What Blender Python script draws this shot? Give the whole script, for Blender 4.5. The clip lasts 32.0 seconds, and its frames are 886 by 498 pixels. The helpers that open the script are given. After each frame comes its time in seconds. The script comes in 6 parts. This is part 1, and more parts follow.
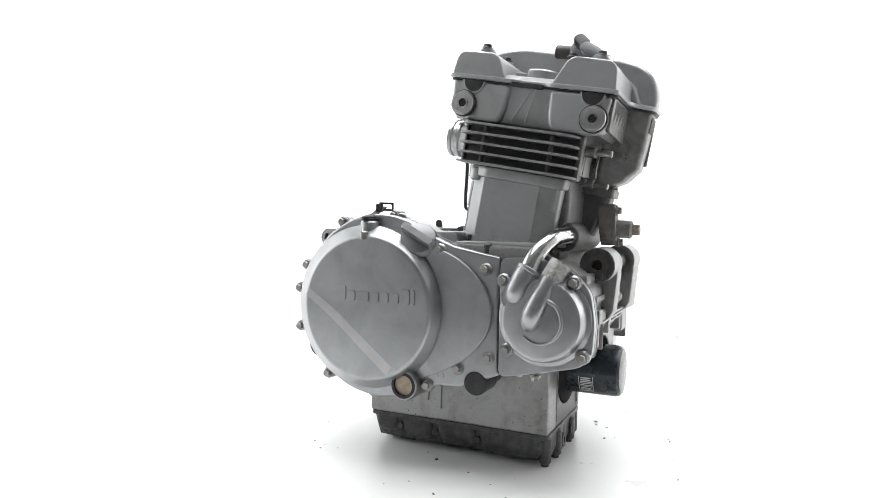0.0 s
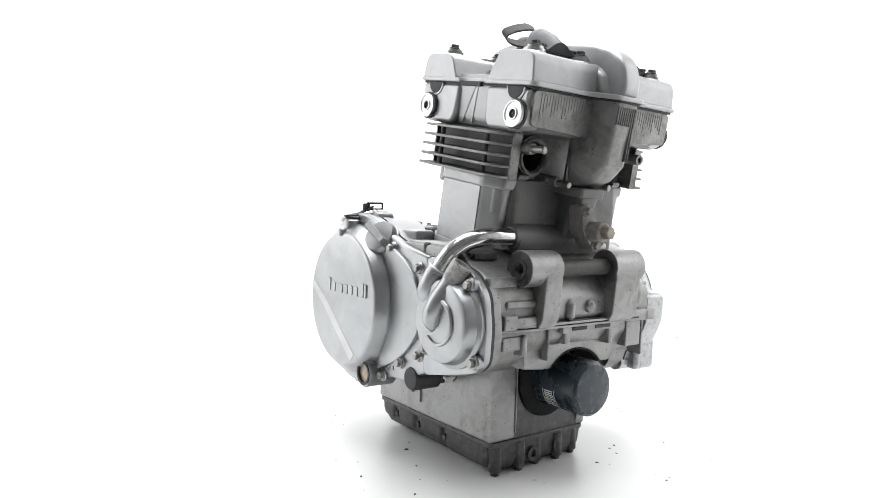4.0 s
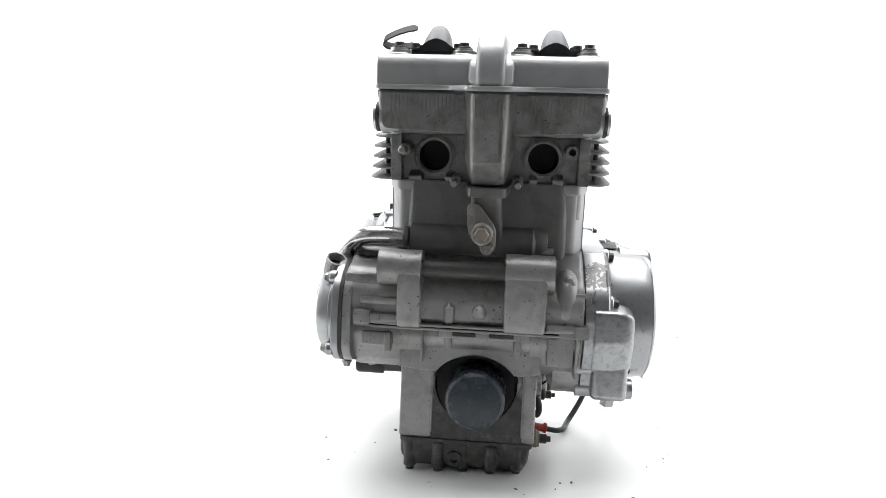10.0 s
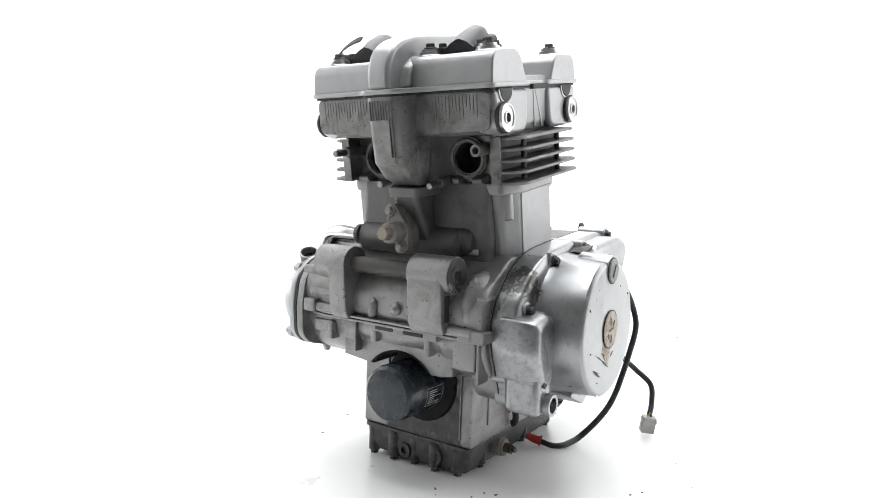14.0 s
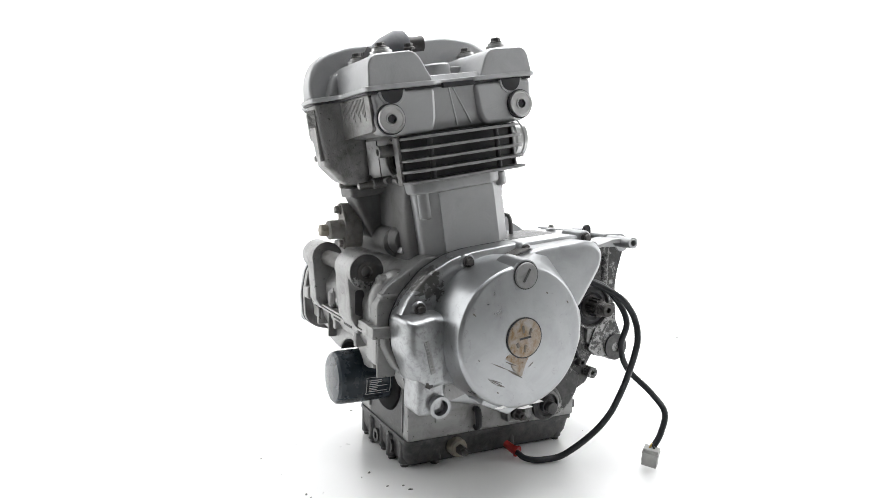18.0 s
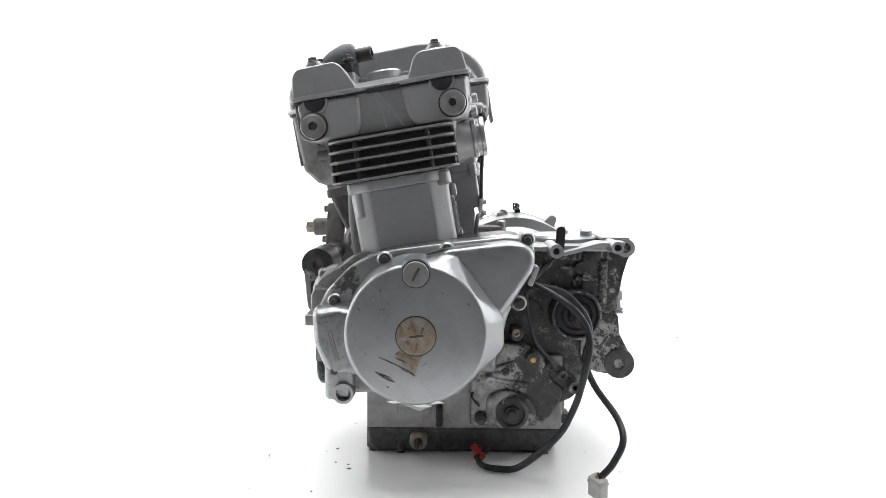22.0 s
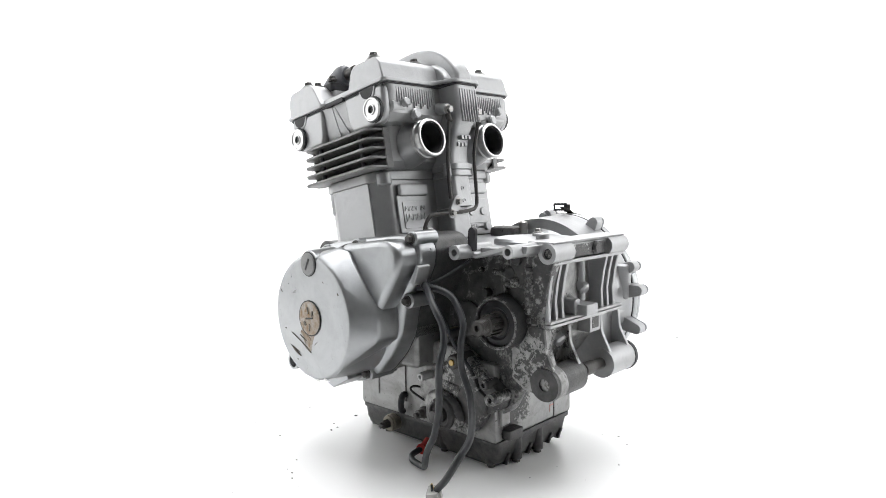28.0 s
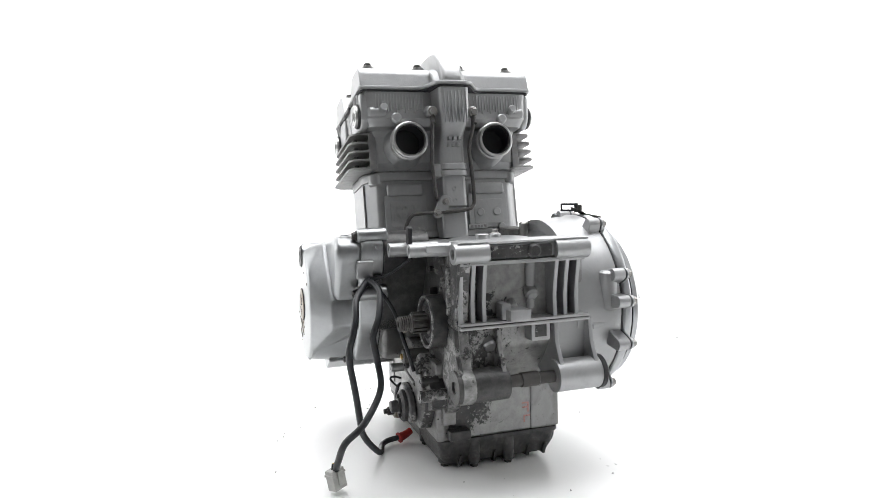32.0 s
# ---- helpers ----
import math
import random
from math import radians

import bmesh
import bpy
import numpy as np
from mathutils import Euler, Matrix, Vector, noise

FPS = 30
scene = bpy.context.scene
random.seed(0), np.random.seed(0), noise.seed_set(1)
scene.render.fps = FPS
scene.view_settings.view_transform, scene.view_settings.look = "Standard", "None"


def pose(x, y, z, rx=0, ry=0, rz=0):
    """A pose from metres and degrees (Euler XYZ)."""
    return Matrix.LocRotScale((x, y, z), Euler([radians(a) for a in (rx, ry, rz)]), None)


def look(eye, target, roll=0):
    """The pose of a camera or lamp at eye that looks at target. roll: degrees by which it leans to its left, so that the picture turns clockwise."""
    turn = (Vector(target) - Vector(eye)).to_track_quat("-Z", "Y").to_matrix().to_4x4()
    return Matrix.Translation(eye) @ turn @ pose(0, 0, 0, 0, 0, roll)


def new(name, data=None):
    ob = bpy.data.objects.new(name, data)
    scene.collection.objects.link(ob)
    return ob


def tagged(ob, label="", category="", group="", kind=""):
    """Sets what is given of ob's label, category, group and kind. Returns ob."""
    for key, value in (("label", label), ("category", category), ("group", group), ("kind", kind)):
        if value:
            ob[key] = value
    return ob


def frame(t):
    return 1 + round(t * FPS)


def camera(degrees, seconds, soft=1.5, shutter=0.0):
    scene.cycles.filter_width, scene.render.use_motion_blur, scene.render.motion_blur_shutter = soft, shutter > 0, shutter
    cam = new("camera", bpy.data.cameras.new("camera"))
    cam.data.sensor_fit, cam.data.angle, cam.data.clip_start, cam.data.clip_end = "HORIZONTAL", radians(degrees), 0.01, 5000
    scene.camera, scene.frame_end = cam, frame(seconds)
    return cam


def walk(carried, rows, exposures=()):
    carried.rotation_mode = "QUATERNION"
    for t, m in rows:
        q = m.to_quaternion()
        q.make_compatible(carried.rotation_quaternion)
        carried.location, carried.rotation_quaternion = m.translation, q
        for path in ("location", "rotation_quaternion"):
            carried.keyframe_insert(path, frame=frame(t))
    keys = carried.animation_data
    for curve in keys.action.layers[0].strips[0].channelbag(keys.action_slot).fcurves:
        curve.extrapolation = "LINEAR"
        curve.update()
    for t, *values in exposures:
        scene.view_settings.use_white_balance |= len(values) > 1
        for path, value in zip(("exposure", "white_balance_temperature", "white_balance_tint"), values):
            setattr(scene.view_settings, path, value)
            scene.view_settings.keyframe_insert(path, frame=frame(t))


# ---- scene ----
# The camera stands still; the engine turns on a turntable before it.
cam = camera(67.68, 32.0, soft=0.6)
EYE = Vector((0.0, -1.0, 0.3578))
YAW, PITCH = radians(-2.449), radians(-4.115)
AIM = EYE + Vector((math.cos(PITCH) * math.sin(YAW), math.cos(PITCH) * math.cos(YAW), math.sin(PITCH)))
walk(cam, [(0, look(EYE, AIM, 0.279)), (32, look(EYE, AIM, 0.279))])

TURN_START, TURN_RATE = 67.58, -7.0954   # degrees, degrees per second


def turn(t):
    return pose(0, 0, 0, 0, 0, TURN_START + TURN_RATE * t)


# ---- light ----
world = bpy.data.worlds.new("studio")
scene.world = world
world.use_nodes = True
world.node_tree.nodes["Background"].inputs[0].default_value = (0.93, 0.97, 1.0, 1)
world.node_tree.nodes["Background"].inputs[1].default_value = 0.35
scene.view_settings.exposure = 0.40


def softbox(name, eye, target, sx, sy, watts, colour=(0.985, 0.99, 1.0)):
    data = bpy.data.lights.new(name, "AREA")
    data.shape, data.size, data.size_y, data.energy, data.color = "RECTANGLE", sx, sy, watts, colour
    ob = new(name, data)
    ob.matrix_world = look(eye, target)
    return ob


softbox("softbox_top", (0, 0.35, 2.3), (0, 0.2, 0), 2.4, 2.4, 66)
softbox("softbox_left", (-2.0, 0.3, 1.1), (0, 0, 0.3), 1.4, 1.8, 11)
softbox("softbox_right", (2.0, 0.3, 1.1), (0, 0, 0.3), 1.4, 1.8, 11)


# ---- materials ----
def shader(name):
    m = bpy.data.materials.new(name)
    m.use_nodes = True
    n, l = m.node_tree.nodes, m.node_tree.links
    return m, n, l, n["Principled BSDF"]


def ramp(n, l, src, a, b, ca=(0, 0, 0, 1), cb=(1, 1, 1, 1)):
    r = n.new("ShaderNodeValToRGB")
    r.color_ramp.elements[0].position, r.color_ramp.elements[1].position = a, b
    r.color_ramp.elements[0].color, r.color_ramp.elements[1].color = ca, cb
    l.new(src, r.inputs[0])
    return r.outputs[0]


def mixc(n, l, fac, a, b):
    m = n.new("ShaderNodeMix")
    m.data_type = "RGBA"
    if isinstance(fac, float):
        m.inputs[0].default_value = fac
    else:
        l.new(fac, m.inputs[0])
    for i, c in ((6, a), (7, b)):
        if isinstance(c, tuple):
            m.inputs[i].default_value = (*c, 1)
        else:
            l.new(c, m.inputs[i])
    return m.outputs[2]


def noise_tex(n, l, scale, detail=4.0, rough=0.55, dist=0.0, stretch=None):
    tc = n.new("ShaderNodeTexCoord")
    src = tc.outputs["Object"]
    if stretch:
        mp = n.new("ShaderNodeMapping")
        mp.inputs["Scale"].default_value = stretch
        l.new(src, mp.inputs[0])
        src = mp.outputs[0]
    t = n.new("ShaderNodeTexNoise")
    for k, v in (("Scale", scale), ("Detail", detail), ("Roughness", rough), ("Distortion", dist)):
        t.inputs[k].default_value = v
    l.new(src, t.inputs["Vector"])
    return t.outputs["Fac"]


def metal(name, base, dirt=(0.06, 0.055, 0.05), amount=0.35, metallic=0.7, rough=0.42, grain=900.0, bump=0.08, spots=0.0, scale=22.0, pits=None, soot=None, wave=0.004):
    """Cast or painted metal: broad stains, fine grain, and grime where the noise is high."""
    m, n, l, p = shader(name)
    broad = noise_tex(n, l, scale, 6.0, 0.65, 0.6)
    fine = noise_tex(n, l, grain, 2.0, 0.5)
    light = tuple(min(1, c * 1.12) for c in base)
    dark = tuple(c * 0.86 for c in base)
    col = mixc(n, l, ramp(n, l, broad, 0.3, 0.7), dark, light)
    col = mixc(n, l, ramp(n, l, broad, 0.62 - 0.3 * amount, 0.98 - 0.35 * amount, (0, 0, 0, 1), (amount, amount, amount, 1)), col, dirt)
    met = None
    if soot:
        # heat grime towards the exhaust side, ragged along the object's y
        tc = n.new("ShaderNodeTexCoord")
        sp = n.new("ShaderNodeSeparateXYZ")
        l.new(tc.outputs["Object"], sp.inputs[0])
        near = n.new("ShaderNodeMapRange")
        near.inputs["From Min"].default_value, near.inputs["From Max"].default_value = soot
        near.inputs["To Max"].default_value = 0.8
        l.new(sp.outputs["Y"], near.inputs["Value"])
        mul = n.new("ShaderNodeMath")
        mul.operation = "MULTIPLY"
        l.new(near.outputs[0], mul.inputs[0])
        l.new(ramp(n, l, broad, 0.15, 0.6, (0.5, 0.5, 0.5, 1)), mul.inputs[1])
        col = mixc(n, l, mul.outputs[0], col, (0.10, 0.098, 0.094))
    if pits:
        # corrosion pits within a stretch along the object's y
        tc = n.new("ShaderNodeTexCoord")
        sp = n.new("ShaderNodeSeparateXYZ")
        l.new(tc.outputs["Object"], sp.inputs[0])
        reach = n.new("ShaderNodeMapRange")
        reach.inputs["From Min"].default_value, reach.inputs["From Max"].default_value = pits
        reach.inputs["To Min"].default_value, reach.inputs["To Max"].default_value = 0.0, 0.13
        l.new(sp.outputs["Y"], reach.inputs["Value"])
        add = n.new("ShaderNodeMath")
        l.new(noise_tex(n, l, 130.0, 5.0, 0.75, 0.4), add.inputs[0])
        l.new(reach.outputs[0], add.inputs[1])
        col = mixc(n, l, ramp(n, l, add.outputs[0], 0.60, 0.90, (0, 0, 0, 1), (0.75, 0.75, 0.75, 1)), col, (0.12, 0.115, 0.105))
        # peeled paint on the front shoulder
        far = n.new("ShaderNodeVectorMath")
        far.operation = "DISTANCE"
        far.inputs[1].default_value = (0.142, -0.160, 0.266)
        l.new(tc.outputs["Object"], far.inputs[0])
        peel = n.new("ShaderNodeMath")
        peel.operation = "MULTIPLY_ADD"
        peel.inputs[1].default_value = -20.0
        l.new(far.outputs["Value"], peel.inputs[0])
        l.new(noise_tex(n, l, 95.0, 6.0, 0.7, 0.5), peel.inputs[2])
        col = mixc(n, l, ramp(n, l, peel.outputs[0], 0.02, 0.06), col, mixc(n, l, ramp(n, l, noise_tex(n, l, 160.0, 3.0, 0.6), 0.56, 0.60), (0.13, 0.128, 0.125), (0.29, 0.29, 0.29)))
    if spots:
        s = ramp(n, l, noise_tex(n, l, 190.0, 3.0, 0.7), 0.66 - 0.1 * spots, 0.70 - 0.1 * spots)
        col = mixc(n, l, s, col, tuple(c * 0.6 for c in dirt))
        inv = n.new("ShaderNodeMath")
        inv.operation = "MULTIPLY_ADD"
        inv.inputs[1].default_value, inv.inputs[2].default_value = -metallic, metallic
        l.new(s, inv.inputs[0])
        met = inv.outputs[0]
    l.new(col, p.inputs["Base Color"])
    p.inputs["Metallic"].default_value = metallic
    if met:
        l.new(met, p.inputs["Metallic"])
    rr = n.new("ShaderNodeMapRange")
    rr.inputs["To Min"].default_value, rr.inputs["To Max"].default_value = rough - 0.08, rough + 0.14
    l.new(broad, rr.inputs["Value"])
    l.new(rr.outputs[0], p.inputs["Roughness"])
    b = n.new("ShaderNodeBump")
    b.inputs["Strength"].default_value, b.inputs["Distance"].default_value = bump, 0.001
    l.new(fine, b.inputs["Height"])
    w = n.new("ShaderNodeBump")
    w.inputs["Strength"].default_value, w.inputs["Distance"].default_value = (0.10 + 0.8 * bump) * wave / 0.004, 0.004
    l.new(broad, w.inputs["Height"])
    l.new(b.outputs[0], w.inputs["Normal"])
    l.new(w.outputs[0], p.inputs["Normal"])
    return m


def plain(name, base, rough=0.5, metallic=0.0, vary=0.15, scale=60.0, coat=0.0, spec=0.5):
    m, n, l, p = shader(name)
    f = noise_tex(n, l, scale, 5.0, 0.6)
    col = mixc(n, l, ramp(n, l, f, 0.3, 0.7), tuple(c * (1 - vary) for c in base), tuple(min(1, c * (1 + vary)) for c in base))
    l.new(col, p.inputs["Base Color"])
    p.inputs["Metallic"].default_value = metallic
    rr = n.new("ShaderNodeMapRange")
    rr.inputs["To Min"].default_value, rr.inputs["To Max"].default_value = max(0.02, rough - 0.06), rough + 0.1
    l.new(f, rr.inputs["Value"])
    l.new(rr.outputs[0], p.inputs["Roughness"])
    p.inputs["Coat Weight"].default_value = coat
    p.inputs["Specular IOR Level"].default_value = spec
    return m


def oily(name, lo=0.57, hi=0.60, shine=1.0, scale=22.0, spill=None, silver=(0.13, 0.38), met=0.5):
    """Black oil film and chain dirt, with bare silver where it has flaked off in ragged patches.
    spill: (centre, inner, outer, weight), the oil lies thick round the centre and thins out past it."""
    m, n, l, p = shader(name)
    big = noise_tex(n, l, scale, 6.0, 0.62, 0.7)
    grit = noise_tex(n, l, 300.0, 4.0, 0.7)
    fine = noise_tex(n, l, 75.0, 5.0, 0.65)
    rag = n.new("ShaderNodeMath")
    rag.operation = "MULTIPLY_ADD"
    rag.inputs[1].default_value = 0.46
    l.new(grit, rag.inputs[0])
    l.new(big, rag.inputs[2])
    src = rag.outputs[0]
    if spill:
        centre, inner, outer, weight = spill
        tc = n.new("ShaderNodeTexCoord")
        far = n.new("ShaderNodeVectorMath")
        far.operation = "DISTANCE"
        far.inputs[1].default_value = centre
        l.new(tc.outputs["Object"], far.inputs[0])
        reach = n.new("ShaderNodeMapRange")
        reach.inputs["From Min"].default_value, reach.inputs["From Max"].default_value = inner, outer
        reach.inputs["To Min"].default_value, reach.inputs["To Max"].default_value = -weight, weight
        l.new(far.outputs["Value"], reach.inputs["Value"])
        add = n.new("ShaderNodeMath")
        l.new(src, add.inputs[0])
        l.new(reach.outputs[0], add.inputs[1])
        src = add.outputs[0]
    bare = ramp(n, l, src, lo + 0.23, hi + 0.23)
    film = mixc(n, l, ramp(n, l, fine, 0.38, 0.68), (0.030, 0.030, 0.031), (0.074, 0.073, 0.071))
    a, b = silver[0] * shine, silver[1] * shine
    clean = mixc(n, l, ramp(n, l, fine, 0.35, 0.65), (a, a, a * 0.99), (b, b, b * 0.99))
    l.new(mixc(n, l, bare, film, clean), p.inputs["Base Color"])
    l.new(ramp(n, l, bare, 0.0, 1.0, (0, 0, 0, 1), (met * shine, met * shine, met * shine, 1)), p.inputs["Metallic"])
    l.new(ramp(n, l, fine, 0.2, 0.8, (0.24, 0.24, 0.24, 1), (0.52, 0.52, 0.52, 1)), p.inputs["Roughness"])
    b = n.new("ShaderNodeBump")
    b.inputs["Strength"].default_value, b.inputs["Distance"].default_value = 0.45, 0.001
    l.new(grit, b.inputs["Height"])
    l.new(b.outputs[0], p.inputs["Normal"])
    return m


M_WHITE = plain("studio_white", (0.86, 0.86, 0.85), 0.6, vary=0.01, scale=3)
M_TABLE = plain("turntable_white", (0.84, 0.84, 0.835), 0.28, vary=0.015, scale=8)
M_COVER = metal("satin_silver_paint", (0.375, 0.384, 0.392), amount=0.0, metallic=0.88, rough=0.30, bump=0.02, wave=0.0008)
M_PITTED = metal("pitted_silver_paint", (0.375, 0.384, 0.392), amount=0.1, metallic=0.88, rough=0.28, bump=0.04, wave=0.001, pits=(-0.132, -0.165))
M_BLOCK = metal("grey_cast_sooted", (0.37, 0.373, 0.377), amount=0.4, metallic=0.65, rough=0.40, bump=0.10, soot=(-0.150, -0.205))
M_CAST = metal("grey_cast_paint", (0.405, 0.409, 0.415), amount=0.36, metallic=0.62, rough=0.38, bump=0.10, wave=0.006)
M_DIRTY = metal("stained_cast_aluminium", (0.325, 0.325, 0.323), (0.058, 0.053, 0.048), 0.68, 0.6, 0.36, bump=0.22, spots=0.12, scale=26)
M_REAR = oily("chain_splashed_cast", 0.36, 0.44, 1.0, 62.0, ((0.062, 0.190, 0.185), 0.010, 0.150, 0.17), (0.24, 0.36), 0.6)
M_OILY = oily("oily_and_shaded_black_cast", 0.60, 0.63)
M_BAY = oily("oily_bay_wall", 0.49, 0.64, 0.8, 48.0, ((0.064, 0.075, 0.215), 0.050, 0.120, 0.09), (0.13, 0.40))
M_DRIP = oily("oil_dripped_panel", 0.42, 0.62, 1.0, 24.0, ((-0.002, -0.146, 0.072), 0.038, 0.095, 0.20), (0.16, 0.27), 0.6)
M_FILM = oily("smooth_oil_film", 0.80, 0.90)
M_SUMP = oily("oil_run_sump", 0.44, 0.50, 1.0, 30.0, ((0.078, 0.118, 0.105), 0.045, 0.115, 0.20), (0.25, 0.35), 0.6)
M_PAN = oily("black_pan_paint", 0.55, 0.68, 0.27, 40.0)
M_FLAKED = oily("flaked_oily_cast", 0.46, 0.56, 0.9, 110.0)
M_MOTTLED = oily("mottled_oily_cast", 0.44, 0.52, 1.0, 60.0, ((0.069, 0.150, 0.290), 0.040, 0.130, 0.15), (0.15, 0.34))
M_SCUFFED = oily("scuffed_oily_cover", 0.47, 0.56, 1.0, 36.0, ((0.090, 0.100, 0.105), 0.020, 0.080, 0.15), (0.17, 0.40))
M_FIN = metal("fin_edge_cast", (0.27, 0.27, 0.27), (0.05, 0.05, 0.05), 0.6, 0.5, 0.5, bump=0.15, scale=60)
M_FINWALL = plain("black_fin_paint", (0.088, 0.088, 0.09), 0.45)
M_STEEL = metal("zinc_bolt_steel", (0.34, 0.335, 0.325), (0.10, 0.07, 0.05), 0.5, 0.9, 0.35, bump=0.05, scale=150)
M_DKSTEEL = metal("dark_steel", (0.070, 0.067, 0.064), (0.028, 0.025, 0.022), 0.5, 0.35, 0.45, bump=0.1, scale=90)
M_CHROME = plain("chrome", (0.62, 0.62, 0.62), 0.12, 1.0, 0.2, 140)
M_ALU = plain("machined_aluminium", (0.52, 0.52, 0.517), 0.30, 1.0, 0.14)
M_BLACK = plain("black_plastic", (0.032, 0.032, 0.035), 0.42, vary=0.25, spec=0.25)
M_RUBBER = plain("black_rubber", (0.034, 0.034, 0.036), 0.5, vary=0.3, spec=0.3)
M_FILTER = plain("oil_filter_paint", (0.022, 0.030, 0.038), 0.25, vary=0.2, coat=0.1, spec=0.4)
M_GLASS = plain("sight_glass_amber", (0.42, 0.33, 0.24), 0.15, vary=0.3)
# Shade of the filter well and arch, put into the colour of their linings.
M_WELLSHADE = plain("filter_well_shade", (0.020, 0.020, 0.021), 0.8, vary=0.3, spec=0.1)
# Black that puts shade into holes and slots; gaskets and joints share it.
M_HOLE = plain("hole_shade_and_joint_black", (0.034, 0.034, 0.035), 0.6)
M_PRINT = plain("label_print", (0.55, 0.56, 0.56), 0.4)
M_PLUG = plain("connector_plastic", (0.36, 0.36, 0.345), 0.45)
M_RED = plain("red_rubber", (0.35, 0.02, 0.015), 0.5)
M_WIRE = plain("wire_sleeve", (0.020, 0.0215, 0.024), 0.36, vary=0.35, spec=0.35)
M_BRASS = plain("brass", (0.5, 0.36, 0.16), 0.35, 1.0)
M_CRUST = metal("corroded_fitting", (0.31, 0.30, 0.285), (0.10, 0.085, 0.07), 0.75, 0.4, 0.6, bump=0.5, scale=70)
# Darker, blotched cast for the block's front parts, a collar and a gasket ring.
M_CASTD = metal("dark_stained_cast", (0.175, 0.174, 0.173), (0.05, 0.046, 0.042), 0.6, 0.5, 0.5, bump=0.15, scale=26)
M_GRIME = metal("heat_grimed_cast", (0.31, 0.308, 0.304), (0.07, 0.066, 0.062), 0.85, 0.6, 0.36, bump=0.25, spots=0.10, scale=30, wave=0.007)
M_DIRTYD = metal("worn_and_shaded_dark_cast", (0.16, 0.158, 0.155), (0.04, 0.035, 0.03), 0.8, 0.4, 0.55, bump=0.3, spots=0.5, scale=40)
M_BRASSY = metal("dirty_brass", (0.31, 0.285, 0.24), (0.12, 0.09, 0.06), 0.6, 0.7, 0.5, bump=0.3, scale=120)
M_CAPGREY = metal("dull_grey_cap", (0.27, 0.274, 0.28), amount=0.1, metallic=0.7, rough=0.36, bump=0.05)
M_HOOD = plain("dusty_rubber_hood", (0.10, 0.105, 0.115), 0.42, vary=0.3, scale=40)
M_CHALK = plain("red_chalk", (0.42, 0.20, 0.19), 0.9, vary=0.35, scale=300)
M_BAND = metal("brushed_band", (0.50, 0.50, 0.50), amount=0.0, metallic=0.88, rough=0.36, bump=0.02, wave=0.0005)
M_BROWN = metal("worn_brown_lacquer", (0.36, 0.345, 0.32), (0.20, 0.125, 0.06), 0.95, 0.6, 0.35, bump=0.2, spots=0.2, scale=90)
M_BARE = plain("bare_scraped_aluminium", (0.78, 0.78, 0.77), 0.3, 0.9, 0.15, 200)
M_SCRATCH = plain("dark_scratch", (0.13, 0.115, 0.10), 0.6, 0.2, 0.3, 300)
M_COPPER = plain("wire_ends_yellow", (0.45, 0.30, 0.07), 0.4, 0.3)
M_OXIDE = metal("oxidised_white_alloy", (0.52, 0.52, 0.51), (0.12, 0.11, 0.10), 0.8, 0.3, 0.6, bump=0.5, spots=0.5, scale=110)


# ---- mesh tools ----
def joined(bm, other, m=None):
    """Adds other to bm, moved by m; other is freed."""
    if m is not None:
        bmesh.ops.transform(other, matrix=m, verts=other.verts)
    tmp = bpy.data.meshes.new("tmp")
    other.to_mesh(tmp)
    other.free()
    bm.from_mesh(tmp)
    bpy.data.meshes.remove(tmp)
    return bm


def soften(bm, width, seg=2, angle=30):
    edges = [e for e in bm.edges if len(e.link_faces) == 2 and e.calc_face_angle(0) > radians(angle)]
    if width > 0 and edges:
        bmesh.ops.bevel(bm, geom=edges, offset=width, segments=seg, profile=0.5, affect="EDGES", clamp_overlap=True)
    return bm


def fillet(pts, r, n=4):
    """Rounds the corners of a closed outline."""
    out, k = [], len(pts)
    for i in range(k):
        a, b, c = Vector(pts[i - 1]), Vector(pts[i]), Vector(pts[(i + 1) % k])
        u, v = a - b, c - b
        d = min(r, u.length * 0.45, v.length * 0.45)
        p, q = b + u.normalized() * d, b + v.normalized() * d
        for j in range(n + 1):
            t = j / n
            out.append(tuple((1 - t) ** 2 * p + 2 * t * (1 - t) * b + t * t * q))
    return out


def circle(cx, cy, r, n=28, a0=0.0, a1=360.0):
    full = abs(a1 - a0) >= 360
    k = n if full else n + 1
    return [(cx + r * math.cos(radians(a0 + (a1 - a0) * i / n)), cy + r * math.sin(radians(a0 + (a1 - a0) * i / n))) for i in range(k)]


def place3(axis, u, v, h):
    return {"x": (h, u, v), "y": (u, h, v), "z": (u, v, h)}[axis]


def prism(pts, axis, a, b, bevel=0.0, seg=2, scale_b=None):
    """A closed outline drawn out along an axis from a to b; scale_b shrinks the far end about the outline's middle."""
    bm = bmesh.new()
    cu, cv = sum(p[0] for p in pts) / len(pts), sum(p[1] for p in pts) / len(pts)
    lo = [bm.verts.new(place3(axis, u, v, a)) for u, v in pts]
    s = scale_b or 1.0
    hi = [bm.verts.new(place3(axis, cu + (u - cu) * s, cv + (v - cv) * s, b)) for u, v in pts]
    f0, f1 = bm.faces.new(lo), bm.faces.new(hi)
    for i in range(len(pts)):
        j = (i + 1) % len(pts)
        bm.faces.new((lo[i], lo[j], hi[j], hi[i]))
    bmesh.ops.recalc_face_normals(bm, faces=bm.faces)
    if bevel:
        bmesh.ops.bevel(bm, geom=list({*f0.edges, *f1.edges}), offset=bevel, segments=seg, profile=0.5, affect="EDGES", clamp_overlap=True)
    return bm


